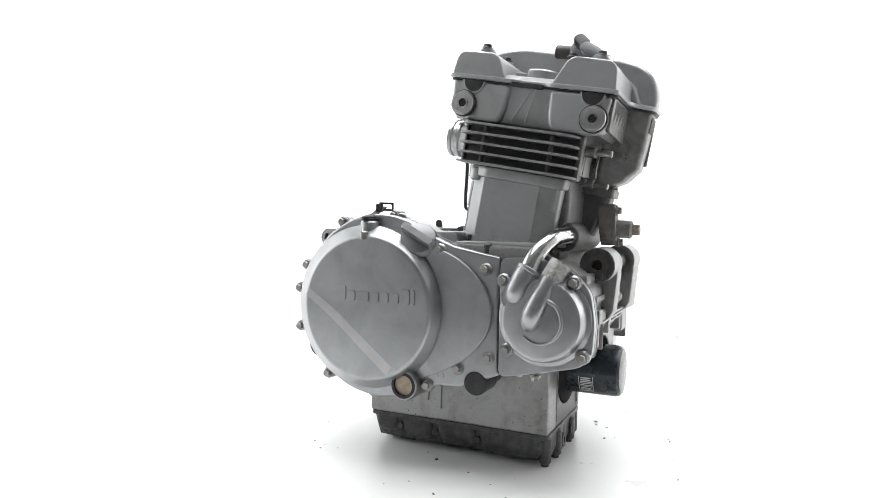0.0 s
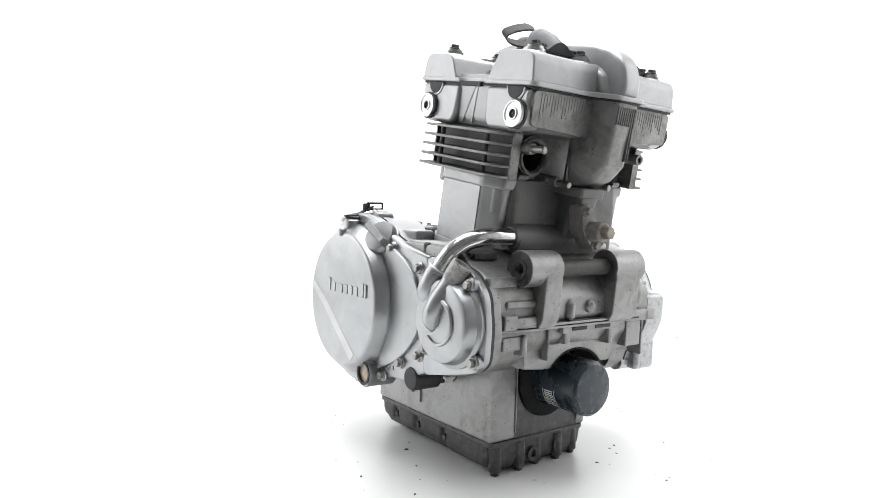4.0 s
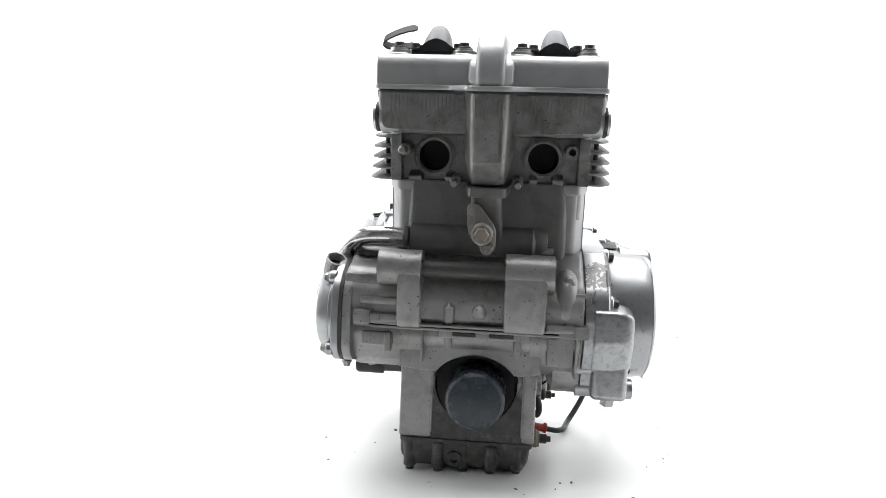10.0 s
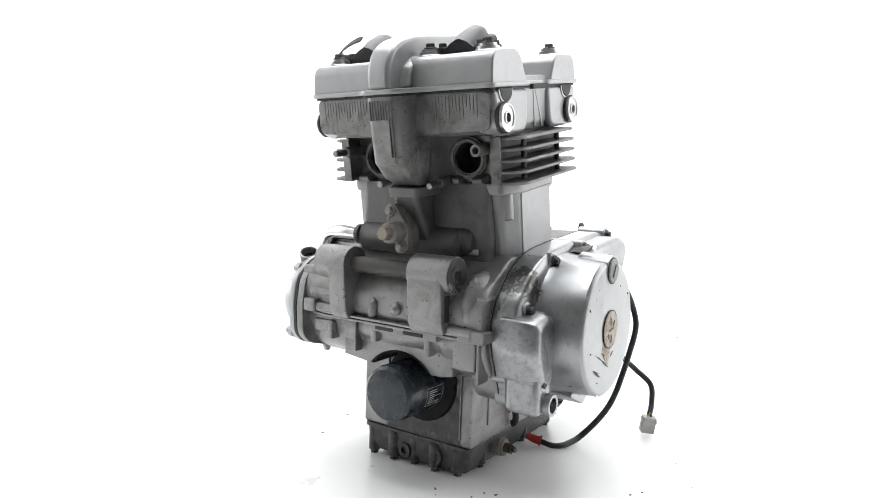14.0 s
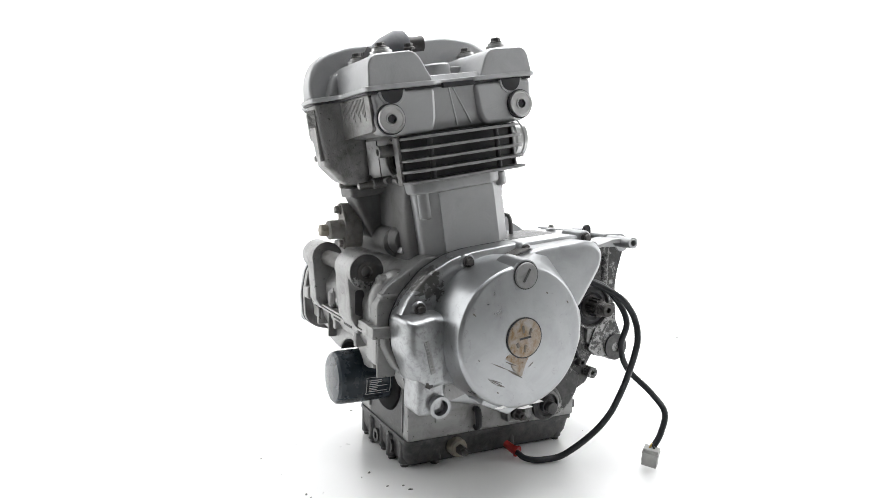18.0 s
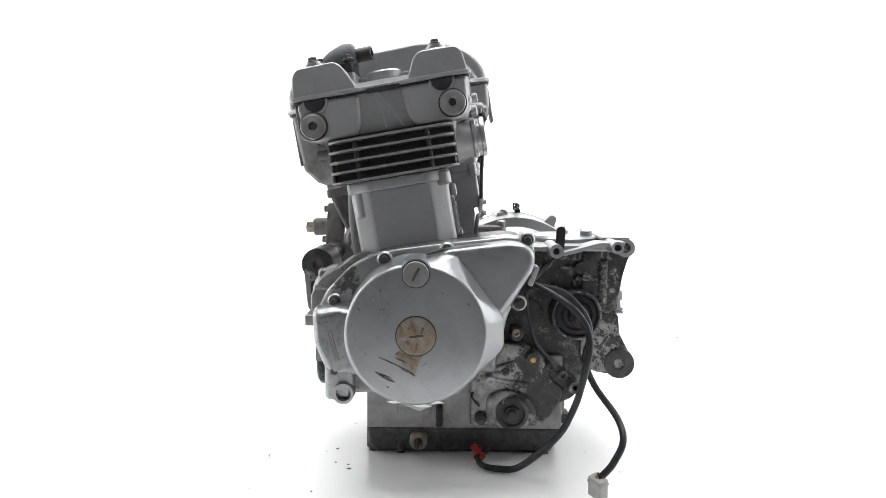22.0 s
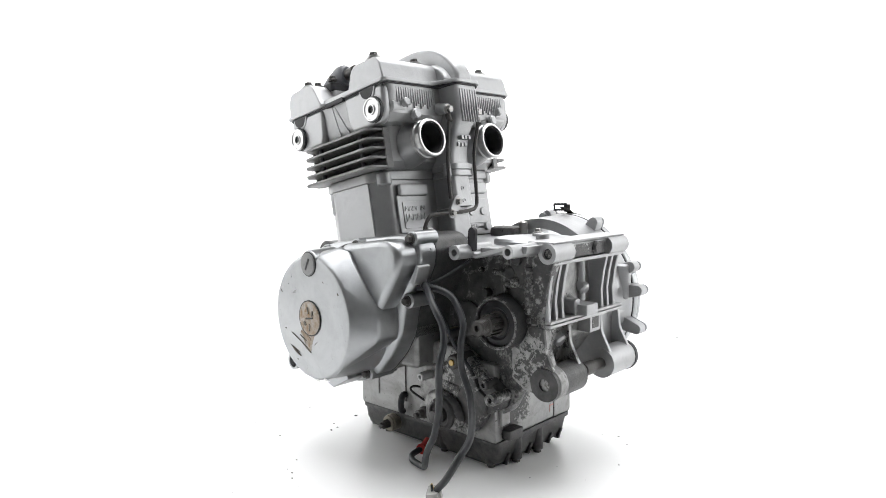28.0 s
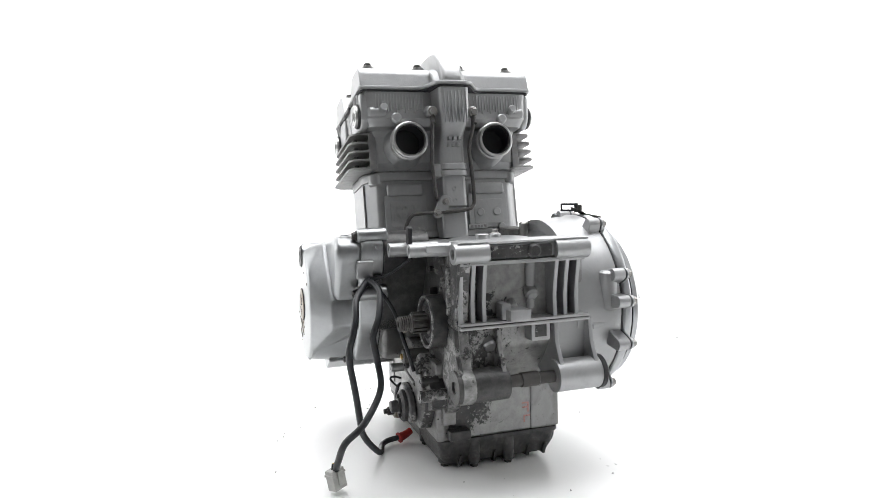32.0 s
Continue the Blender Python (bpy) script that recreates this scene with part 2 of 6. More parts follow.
def box(x0, x1, y0, y1, z0, z1, bevel=0.002, seg=2):
    bm = prism([(x0, y0), (x1, y0), (x1, y1), (x0, y1)], "z", z0, z1)
    return soften(bm, bevel, seg)


def holed(pts, axis, hole, a, b, depth, bevel=0.0):
    """A plate with outline pts (any) from a to b (b is its face), and a round blind hole (cu, cv, r) of that depth from b towards a."""
    cu, cv, r = hole
    n = len(pts)
    bm = bmesh.new()
    sgn = 1 if b > a else -1
    ang = [math.atan2(v - cv, u - cu) for u, v in pts]
    lo = [bm.verts.new(place3(axis, u, v, a)) for u, v in pts]
    hi = [bm.verts.new(place3(axis, u, v, b)) for u, v in pts]
    rim = [bm.verts.new(place3(axis, cu + r * math.cos(t), cv + r * math.sin(t), b)) for t in ang]
    end = [bm.verts.new(place3(axis, cu + r * math.cos(t), cv + r * math.sin(t), b - sgn * depth)) for t in ang]
    bm.faces.new(lo)
    bm.faces.new(end)
    for i in range(n):
        j = (i + 1) % n
        bm.faces.new((lo[i], lo[j], hi[j], hi[i]))
        bm.faces.new((hi[i], hi[j], rim[j], rim[i]))
        bm.faces.new((rim[i], rim[j], end[j], end[i]))
    bmesh.ops.recalc_face_normals(bm, faces=bm.faces)
    return bm


def dense(pts, step=0.004):
    """More points along an outline."""
    out = []
    for i, p in enumerate(pts):
        a, b = Vector(p), Vector(pts[(i + 1) % len(pts)])
        k = max(1, int((b - a).length / step))
        out += [tuple(a.lerp(b, j / k)) for j in range(k)]
    return out


AXES = {"x": pose(0, 0, 0, 0, 90, 0), "-x": pose(0, 0, 0, 0, -90, 0), "y": pose(0, 0, 0, -90, 0, 0), "-y": pose(0, 0, 0, 90, 0, 0),
        "z": Matrix(), "-z": pose(0, 0, 0, 180, 0, 0)}


def lathe(profile, m=None, n=32, bare=False):
    """(radius, height) pairs turned about z, closed at both ends (bare: its end joined to its start), then moved by m."""
    bm = bmesh.new()
    rings = []
    for r, h in profile:
        if r < 1e-6:
            rings.append([bm.verts.new((0, 0, h))])
        else:
            rings.append([bm.verts.new((r * math.cos(2 * math.pi * i / n), r * math.sin(2 * math.pi * i / n), h)) for i in range(n)])
    for a, b in zip(rings, rings[1:]):
        for i in range(n):
            j = (i + 1) % n
            if len(a) == 1 and len(b) > 1:
                bm.faces.new((a[0], b[j], b[i]))
            elif len(b) == 1 and len(a) > 1:
                bm.faces.new((a[i], a[j], b[0]))
            elif len(a) > 1:
                bm.faces.new((a[i], a[j], b[j], b[i]))
    if bare:
        for i in range(n):
            j = (i + 1) % n
            bm.faces.new((rings[-1][i], rings[-1][j], rings[0][j], rings[0][i]))
    else:
        for ring in (rings[0], rings[-1]):
            if len(ring) > 1:
                bm.faces.new(ring)
    bmesh.ops.recalc_face_normals(bm, faces=bm.faces)
    if m is not None:
        bmesh.ops.transform(bm, matrix=m, verts=bm.verts)
    return bm


def at(x, y, z, axis="z"):
    return Matrix.Translation((x, y, z)) @ AXES[axis]


def rod(p, q, r, n=16, bevel=0.0, r2=None):
    p, q = Vector(p), Vector(q)
    d = q - p
    m = Matrix.Translation(p) @ d.to_track_quat("Z", "Y").to_matrix().to_4x4()
    L, e = d.length, r if r2 is None else r2
    prof = [(max(r - bevel, 1e-5), 0), (r, bevel), (e, L - bevel), (max(e - bevel, 1e-5), L)] if bevel else [(r, 0), (e, L)]
    return lathe(prof, m, n)


def glide(pts, per=6):
    """A smooth line through the points."""
    P = [Vector(p) for p in pts]
    P = [2 * P[0] - P[1]] + P + [2 * P[-1] - P[-2]]
    out = []
    for i in range(1, len(P) - 2):
        a, b, c, d = P[i - 1], P[i], P[i + 1], P[i + 2]
        for j in range(per):
            t = j / per
            out.append(0.5 * (2 * b + (c - a) * t + (2 * a - 5 * b + 4 * c - d) * t * t + (3 * b - a - 3 * c + d) * t ** 3))
    out.append(P[-2])
    return out


def sweep(pts, r, n=12, per=6, hollow=0.0):
    """A round tube along a smooth line; hollow: the bore left open at its last end."""
    line = glide(pts, per)
    bm = bmesh.new()
    rings, up = [], Vector((0.3, 0.2, 0.93)).normalized()
    for i, p in enumerate(line):
        d = (line[min(i + 1, len(line) - 1)] - line[max(i - 1, 0)]).normalized()
        u = (up - d * up.dot(d)).normalized()
        up = u
        w = d.cross(u)
        rr = r(i / (len(line) - 1)) if callable(r) else r
        rings.append([bm.verts.new(p + rr * (math.cos(2 * math.pi * k / n) * u + math.sin(2 * math.pi * k / n) * w)) for k in range(n)])
        last = (p, u, w, d)
    if hollow:
        p, u, w, d = last
        for depth in (0.0, 0.03):
            rings.append([bm.verts.new(p - d * depth + hollow * (math.cos(2 * math.pi * k / n) * u + math.sin(2 * math.pi * k / n) * w)) for k in range(n)])
    for a, b in zip(rings, rings[1:]):
        for k in range(n):
            j = (k + 1) % n
            bm.faces.new((a[k], a[j], b[j], b[k]))
    bm.faces.new(rings[0])
    bm.faces.new(rings[-1])
    bmesh.ops.recalc_face_normals(bm, faces=bm.faces)
    return bm


def loft(rings, m=None):
    """Closed rings of equal length joined one after the other, and capped."""
    bm = bmesh.new()
    vs = [[bm.verts.new(p) for p in ring] for ring in rings]
    n = len(rings[0])
    for a, b in zip(vs, vs[1:]):
        for i in range(n):
            j = (i + 1) % n
            bm.faces.new((a[i], a[j], b[j], b[i]))
    bm.faces.new(vs[0])
    bm.faces.new(vs[-1])
    bmesh.ops.recalc_face_normals(bm, faces=bm.faces)
    if m is not None:
        bmesh.ops.transform(bm, matrix=m, verts=bm.verts)
    return bm


def rect_ring(x0, x1, y0, y1, z, r, n=4):
    return [(u, v, z) for u, v in fillet([(x0, y0), (x1, y0), (x1, y1), (x0, y1)], r, n)]


def mesh_of(name, bm, material, crease=32):
    for f in bm.faces:
        f.smooth = True
    lim = radians(crease)
    for e in bm.edges:
        e.smooth = not (len(e.link_faces) == 2 and e.calc_face_angle(0) > lim)
    me = bpy.data.meshes.new(name)
    bm.to_mesh(me)
    bm.free()
    me.materials.append(material)
    return me


def holder(parent):
    """The thing or part that takes a piece: never more than thing, part, sub-part."""
    while parent.parent and parent.parent.parent:
        parent = parent.parent
    return parent


def part(name, bm, material, parent, label=""):
    """Links a bmesh as one mesh object under a thing or a part."""
    ob = new(name, mesh_of(name, bm, material))
    ob.parent = holder(parent)
    if len(ob.data.polygons) > 12:
        wn = ob.modifiers.new("even_shading", "WEIGHTED_NORMAL")
        wn.keep_sharp, wn.weight = True, 60
    if label:
        ob["label"] = label
    return ob


def shared(name, me, parent, m):
    """One more object on a mesh that others use."""
    ob = new(name, me)
    ob.parent = holder(parent)
    ob.matrix_basis = m
    return ob


# ---- studio ----
def studio():
    R, back, side, top = 0.9, 2.6, 3.0, 3.0
    floor = new("ground", mesh_of("ground", box(-side, side, -0.62, back - R, -0.08, 0.0, 0), M_WHITE))
    floor.location.z = -0.012
    tagged(floor, "seamless white studio floor", "floor", kind="structure")
    aisle = new("floor", mesh_of("floor", box(-side, side, -3.5, -0.62, -0.08, -0.004, 0), M_GREYWALL))
    aisle.location.z = -0.012
    tagged(aisle, "plain dark grey studio floor behind the camera", "floor", kind="structure")
    cove = [(back - R + R * math.sin(radians(a)), R - R * math.cos(radians(a))) for a in range(0, 91, 6)] + [(back, top)]
    outer = cove + [(back + 0.08, top), (back + 0.08, -0.08), (back - R, -0.08)]
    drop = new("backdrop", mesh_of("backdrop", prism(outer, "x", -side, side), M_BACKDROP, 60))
    drop.location.z = -0.012
    tagged(drop, "white backdrop curving up from the floor, with its own glow", "backdrop", kind="structure")
    for name, x in (("wall_west", -side - 0.08), ("wall_east", side)):
        w = new(name, mesh_of(name, box(x, x + 0.08, -3.5, back + 0.08, -0.09, top, 0), M_WHITE))
        tagged(w, "plain white studio side wall", "wall", kind="structure")
    w = new("wall_south", mesh_of("wall_south", box(-side - 0.08, side + 0.08, -3.58, -3.5, -0.09, top, 0), M_GREYWALL))
    tagged(w, "plain grey wall behind the camera", "wall", kind="structure")
    w = new("ceiling", mesh_of("ceiling", box(-side - 0.08, side + 0.08, -3.58, back + 0.08, top, top + 0.08, 0), M_CEILING))
    tagged(w, "plain grey studio ceiling", "ceiling", kind="structure")
    disc = new("turntable", mesh_of("turntable", lathe([(0.60, -0.0118), (0.60, -0.002), (0.598, 0)], None, 96), M_TABLE))
    tagged(disc, "round white turntable plate under the engine", "turntable", kind="structure")
    return disc


M_BACKDROP = plain("glowing_backdrop", (0.86, 0.86, 0.86), 0.7, vary=0.01, scale=2)
# Emission added so the backdrop stays white; it glows without being a lamp.
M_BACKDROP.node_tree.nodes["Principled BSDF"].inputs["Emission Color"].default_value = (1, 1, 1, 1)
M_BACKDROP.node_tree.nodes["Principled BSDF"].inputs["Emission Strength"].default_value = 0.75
M_CEILING = plain("dark_ceiling", (0.42, 0.42, 0.42), 0.8, vary=0.05, scale=3)
M_GREYWALL = plain("grey_wall", (0.19, 0.19, 0.19), 0.7, vary=0.05, scale=3)
TABLE = studio()

# ---- engine ----
# Its own space: x to the generator side, y to the rear, z up; the carrier leans 2 degrees on its uneven sump.
engine = tagged(new("motorcycle_engine"), "used grey twin-cylinder motorcycle engine standing on a white turntable", "engine")
LEAN = pose(0, 0, 0, 0, 2.0, 0) @ Matrix.Translation((0.0175, 0, 0))
CYL = pose(0, -0.082, 0.300, 9.7, 0, 0)      # the cylinders lean forward


def cyl(bm):
    bmesh.ops.transform(bm, matrix=CYL, verts=bm.verts)
    return bm


def hexbolt_mesh(name, r, h, flange, material):
    """A flanged hexagon head along z, its seat at z = 0."""
    bm = lathe([(r * 0.9, -0.003), (r * 0.9, h * 0.2), (r, h * 0.25), (r, h * 0.86), (r * 0.86, h), (r * 0.4, h)], None, 6)
    if flange:
        joined(bm, lathe([(flange, -0.001), (flange, h * 0.18), (flange * 0.93, h * 0.28), (r * 0.6, h * 0.3)], None, 20))
    return mesh_of(name, bm, material)


BOLT = hexbolt_mesh("bolt", 0.0052, 0.0068, 0.0072, M_STEEL)
BOLT_SMALL = hexbolt_mesh("bolt", 0.0040, 0.0055, 0.0054, M_STEEL)
BOLT_DARK = hexbolt_mesh("bolt", 0.0052, 0.0068, 0.0072, M_DKSTEEL)
BOLT_CRUST = hexbolt_mesh("bolt", 0.0055, 0.0070, 0.0075, M_CRUST)
BOLT_COVER = hexbolt_mesh("bolt", 0.0058, 0.0062, 0.0078, M_DKSTEEL)


def bolts(parent, me, axis, spots, inside=None):
    for x, y, z in spots:
        m = at(x, y, z, axis)
        shared("bolt", me, parent, inside @ m if inside else m)


def mirrored(pts):
    return [(-x, y) for x, y in reversed(pts)]


# ---- cylinders ----
def cylinder_block():
    plan = fillet([(-.112, -.066), (.110, -.066), (.1232, -.040), (.1225, .037), (.106, .062), (-.106, .062), (-.1245, .038), (-.1260, -.040)], .006)
    b = loft([[(u, v, w) for u, v in plan] for w in (-.004, .086)])
    # flanges at foot and head joint
    foot = [(u * 1.03, v * 1.06) for u, v in plan]
    joined(b, prism(foot, "z", -.006, .004, .0015))
    joined(b, prism([(u * 1.022, v * 1.05) for u, v in plan], "z", .082, .0965, .003))
    block = part("cylinder_block", cyl(b), M_BLOCK, engine, "grey cast cylinder block")
    for s in (-1, 1):
        side = prism(fillet([(-.0395, .002), (.0385, .002), (.0385, .0815), (-.0395, .0815)], .002), "x", s * .1215, .1240 if s > 0 else -.1268, .0006)
        part("side_panel", cyl(side), M_CAST, block)
        for v in (-.053, .056):
            part("stud_boss", cyl(rod((s * .1080, v, .050 if v < 0 else .076), (s * .1080, v, .094), .0105, 16, .002)), M_BLOCK, block)
    # rear face: framed panels
    for x0, x1 in ((.034, .098), (-.098, -.034)):
        f = prism(fillet([(x0, .006), (x1, .006), (x1, .060), (x0, .060)], .004), "y", .062, .0665, .001)
        part("frame_panel", cyl(f), M_CAST, block)
        part("ledge", cyl(box(x0 + .004, x1 - .004, .062, .071, .058, .076, .004)), M_CAST, block)
        part("recess_panel", cyl(prism(fillet([(x0 + .008, .012), (x1 - .008, .012), (x1 - .008, .050), (x0 + .008, .050)], .002), "y", .0660, .0680, .0006)), M_CAST, block)
    for x, z in ((-.052, .030), (-.079, .030), (.045, .006), (-.086, .006)):
        part("boss", cyl(rod((x, .06, z), (x, .0705, z), .0062, 14, .001)), M_CAST, block)
    tag = part("number_pad", cyl(box(-.062, -.030, .066, .0700, .004, .0115, .0008)), M_CAST, block)
    for i in range(5):
        part("digit_bar", cyl(box(-.0590 + i * .0054, -.0556 + i * .0054, .0698, .0705, .0056, .0098, .0002)), M_FIN, tag)
    # cast words on the rear
    for text, size, w in (("MADE IN", .0098, .0370), ("JAPAN", .0134, .0235)):
        cu = bpy.data.curves.new("cast_words", "FONT")
        cu.body, cu.size, cu.extrude, cu.align_x = text, size, .0009, "CENTER"
        tmp = bpy.data.objects.new("tmp", cu)
        me = bpy.data.meshes.new_from_object(tmp)
        bpy.data.objects.remove(tmp)
        bm = bmesh.new()
        bm.from_mesh(me)
        bpy.data.meshes.remove(me)
        bmesh.ops.transform(bm, matrix=CYL @ Matrix.Translation((.068, .0685, w)) @ pose(0, 0, 0, 90, 0, 180), verts=bm.verts)
        part("cast_words", bm, M_COVER, block)
    # rear chain tunnel with its joint and lower tube
    t = loft([rect_ring(-.0215, .0185, .05, .092, w, .006) for w in (-.010, .035)] + [rect_ring(-.0195, .0165, .05, .103, w, .006) for w in (.036, .088)])
    tun = part("chain_tunnel", cyl(t), M_CAST, block)
    part("tunnel_joint", cyl(prism(fillet([(-.024, .06), (.021, .06), (.019, .109), (-.022, .109)], .010), "z", .080, .0889, .0015)), M_CAST, tun)
    part("tunnel_joint", cyl(prism(fillet([(-.024, .06), (.021, .06), (.019, .110), (-.022, .110)], .010), "z", .0891, .0985, .0015)), M_CAST, tun)
    for x in (-.0245, .0215):
        part("joint_ear", cyl(rod((x, .098, .0795), (x, .098, .0990), .0062, 16, .0015)), M_CAST, tun)
    for x, z in ((0, .062), (.0, .044)):
        part("cast_mark", cyl(lathe([(.0035, 0), (.0035, .0012), (.0022, .0012), (.0022, 0)], at(x, .1028, z, "y"), 14)), M_CAST, tun)
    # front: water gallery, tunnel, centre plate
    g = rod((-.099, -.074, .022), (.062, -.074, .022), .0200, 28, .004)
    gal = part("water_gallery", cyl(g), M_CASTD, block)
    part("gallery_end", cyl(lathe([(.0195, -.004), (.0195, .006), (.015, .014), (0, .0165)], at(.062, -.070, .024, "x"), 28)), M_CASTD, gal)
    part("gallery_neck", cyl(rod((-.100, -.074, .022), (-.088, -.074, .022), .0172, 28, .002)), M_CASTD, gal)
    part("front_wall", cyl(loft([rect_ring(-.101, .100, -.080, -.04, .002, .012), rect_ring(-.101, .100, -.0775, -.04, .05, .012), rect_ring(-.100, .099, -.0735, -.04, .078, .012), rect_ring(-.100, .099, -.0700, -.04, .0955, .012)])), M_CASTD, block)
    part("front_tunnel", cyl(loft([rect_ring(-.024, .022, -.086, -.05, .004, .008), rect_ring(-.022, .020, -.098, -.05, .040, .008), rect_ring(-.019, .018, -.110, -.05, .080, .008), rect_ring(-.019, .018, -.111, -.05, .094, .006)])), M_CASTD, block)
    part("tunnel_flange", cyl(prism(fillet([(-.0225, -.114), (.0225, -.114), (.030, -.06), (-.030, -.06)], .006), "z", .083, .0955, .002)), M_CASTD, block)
    return block


def thermo_sensor():
    """The crusted coolant fitting on the front."""
    c = Vector((-.003, -.205, .322))
    f = prism(fillet([(-.020, .033), (-.006, .034), (.016, .004), (.016, -.022), (.004, -.026), (-.018, .0)], .008), "y", -.185, -.2085, .0015)
    bmesh.ops.transform(f, matrix=Matrix.Translation((c.x, -.004, c.z)), verts=f.verts)
    flange = part("coolant_fitting", f, M_CRUST, engine, "corroded coolant fitting with brass hexagon plug")
    part("fitting_body", rod((c.x, -.20, c.z), (c.x, -.233, c.z - .002), .0128, 22, .002), M_CRUST, flange)
    part("hex_plug", lathe([(.0088, 0), (.0088, .009), (.0076, .0105), (0, .0105)], at(c.x, -.233, c.z - .002, "-y"), 6), M_BRASSY, flange)
    bolts(flange, BOLT_CRUST, "-y", ((c.x - .0115, -.2125, c.z + .0245), (c.x + .006, -.2125, c.z - .0195)))


# ---- head ----
RIBS = {}


def cylinder_head():
    rings = [rect_ring(-.112, .112, -.026, .066, .0965, .008), rect_ring(-.113, .113, -.026, .078, .106, .01), rect_ring(-.113, .113, -.026, .082, .144, .01), rect_ring(-.114, .114, -.066, .086, .153, .01),
             rect_ring(-.120, .120, -.100, .098, .156, .012), rect_ring(-.126, .126, -.109, .106, .166, .014), rect_ring(-.129, .129, -.112, .109, .2045, .014)]
    head = part("cylinder_head", cyl(loft(rings)), M_BLOCK, engine, "grey cast cylinder head, grimy at the exhaust side")
    # side bulges at the cam ends, with half-moon seals and plugs
    for s in (-1, 1):
        for pts in ([(-.1105, .205), (-.107, .166), (-.096, .154), (-.040, .154), (-.033, .166), (-.030, .205)],
                    [(.022, .205), (.026, .166), (.034, .154), (.092, .154), (.103, .166), (.106, .205)]):
            part("cam_end", cyl(prism(fillet(pts, .008), "x", s * .118, s * .1325, .0055, 4)), M_CAST, head)
        for v in (-.086, .0745):
            moon = prism([(v - .0145, .2058)] + circle(v, .2045, .0135, 18, 180, 360) + [(v + .0145, .2058)], "x", s * .1235, s * .1345, .0008)
            part("half_moon_seal", cyl(moon), M_RUBBER, head, "black rubber half-moon seal")
            rim = [(v - .0175, .2045)] + circle(v, .2045, .0165, 18, 180, 360) + [(v + .0175, .2045)]
            part("moon_rim", cyl(prism(rim, "x", s * .120, s * .1338, .0012)), M_CAST, head)
        for v in (-.0925, .0838):
            base = part("plug_boss", cyl(lathe([(.0185, -.02), (.0178, 0), (.0165, .003)], at(s * .1285, v, .174, "x" if s > 0 else "-x"), 30)), M_CAST, head)
            p = lathe([(.0163, 0), (.0163, .0072), (.0156, .0085), (.0138, .0085), (.0132, .0074), (.0074, .0074), (.0070, .0088), (.0054, .0088), (.0046, .0030), (0, .0030)],
                      at(s * .1305, v, .174, "x" if s > 0 else "-x"), 30)
            part("plug_groove", cyl(lathe([(.0178, .0010), (.0178, .0050), (.0162, .0050), (.0162, .0010)], at(s * .1305, v, .174, "x" if s > 0 else "-x"), 30, True)), M_HOLE, base)
            part("cam_plug", cyl(p), M_ALU, base, "bright turned plug with a hexagon socket")
            part("socket", cyl(lathe([(.0044, 0), (.0044, .0066), (0, .0066)], at(s * .1305, v, .174, "x" if s > 0 else "-x"), 6)), M_HOLE, base)
    # slanting ribs between the cam ends
    for s in (-1, 1):
        for p, q in (((-.006, .204), (.017, .158)), ((-.011, .204), (-.003, .158))):
            part("slant_rib", cyl(rod((s * .1284, *p), (s * .1250, *q), .0014, 8)), M_CAST, head)
    # fins
    for s in (-1, 1):
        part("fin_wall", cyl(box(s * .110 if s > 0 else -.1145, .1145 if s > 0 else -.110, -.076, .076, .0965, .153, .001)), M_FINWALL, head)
        for k in range(5):
            w = .0985 + k * .0128
            reach = (.1495, .1480, .1475, .1465, .1445)[k]
            lo = -.0825 + .0008 * k
            hi = .0795
            out = fillet([(.108, lo), (reach - .012, lo), (reach, lo + .013), (reach, hi - .010), (reach - .008, hi), (.108, hi)], .006)
            pts = out if s > 0 else mirrored(out)
            part("cooling_fin", cyl(prism(pts, "z", w - .0016, w + .0016, .0008)), M_FIN, head)
        for v in (-.046, .046):
            part("fin_post", cyl(rod((s * .132, v, .099), (s * .132, v, .150), .0032, 10)), M_FINWALL, head)
        part("port_cheek", cyl(box(min(s * .1085, s * .1128), max(s * .1085, s * .1128), -.0825, -.050, .0965, .155, .0008)), M_GRIME, head)
        part("fin_end", cyl(box(min(s * .108, s * .121), max(s * .108, s * .121), -.0835, -.0800, .0965, .152, .0008)), M_GRIME, head)
        part("fin_end", cyl(box(min(s * .108, s * .119), max(s * .108, s * .119), .0775, .0805, .0965, .152, .0008)), M_FIN, head)
    # exhaust ports
    for x in (-.0692, .0664):
        x0, x1 = (-.1125, -.002) if x < 0 else (.002, .1125)
        pts = dense([(x0, .0965), (x1, .0965), (x1, .156), (x0, .156)], .003)
        part("port_plate", cyl(holed(pts, "y", (x, .1265, .0210), -.020, -.0600, .036)), M_DIRTY, head)
        p = lathe([(.0275, 0), (.0262, .004), (.0262, .0115), (.0205, .0115), (.0205, 0)], at(x, -.055, .1265, "-y"), 44, True)
        port = part("exhaust_port", cyl(p), M_GRIME, head, "open exhaust port with its bore's shade painted in")
        part("port_ring", cyl(lathe([(.0240, -.002), (.0240, .0022), (.0230, .003), (.0212, .003), (.0200, .002), (.0200, -.004)], at(x, -.0665, .1265, "-y"), 40, True)), M_GRIME, port)
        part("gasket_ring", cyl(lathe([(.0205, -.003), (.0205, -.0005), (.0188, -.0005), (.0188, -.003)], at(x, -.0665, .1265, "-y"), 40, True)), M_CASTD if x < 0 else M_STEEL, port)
        # bore disc and wall carry the port's inner shade in their black
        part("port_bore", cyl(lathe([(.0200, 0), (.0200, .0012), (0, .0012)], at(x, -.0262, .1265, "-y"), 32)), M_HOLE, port)
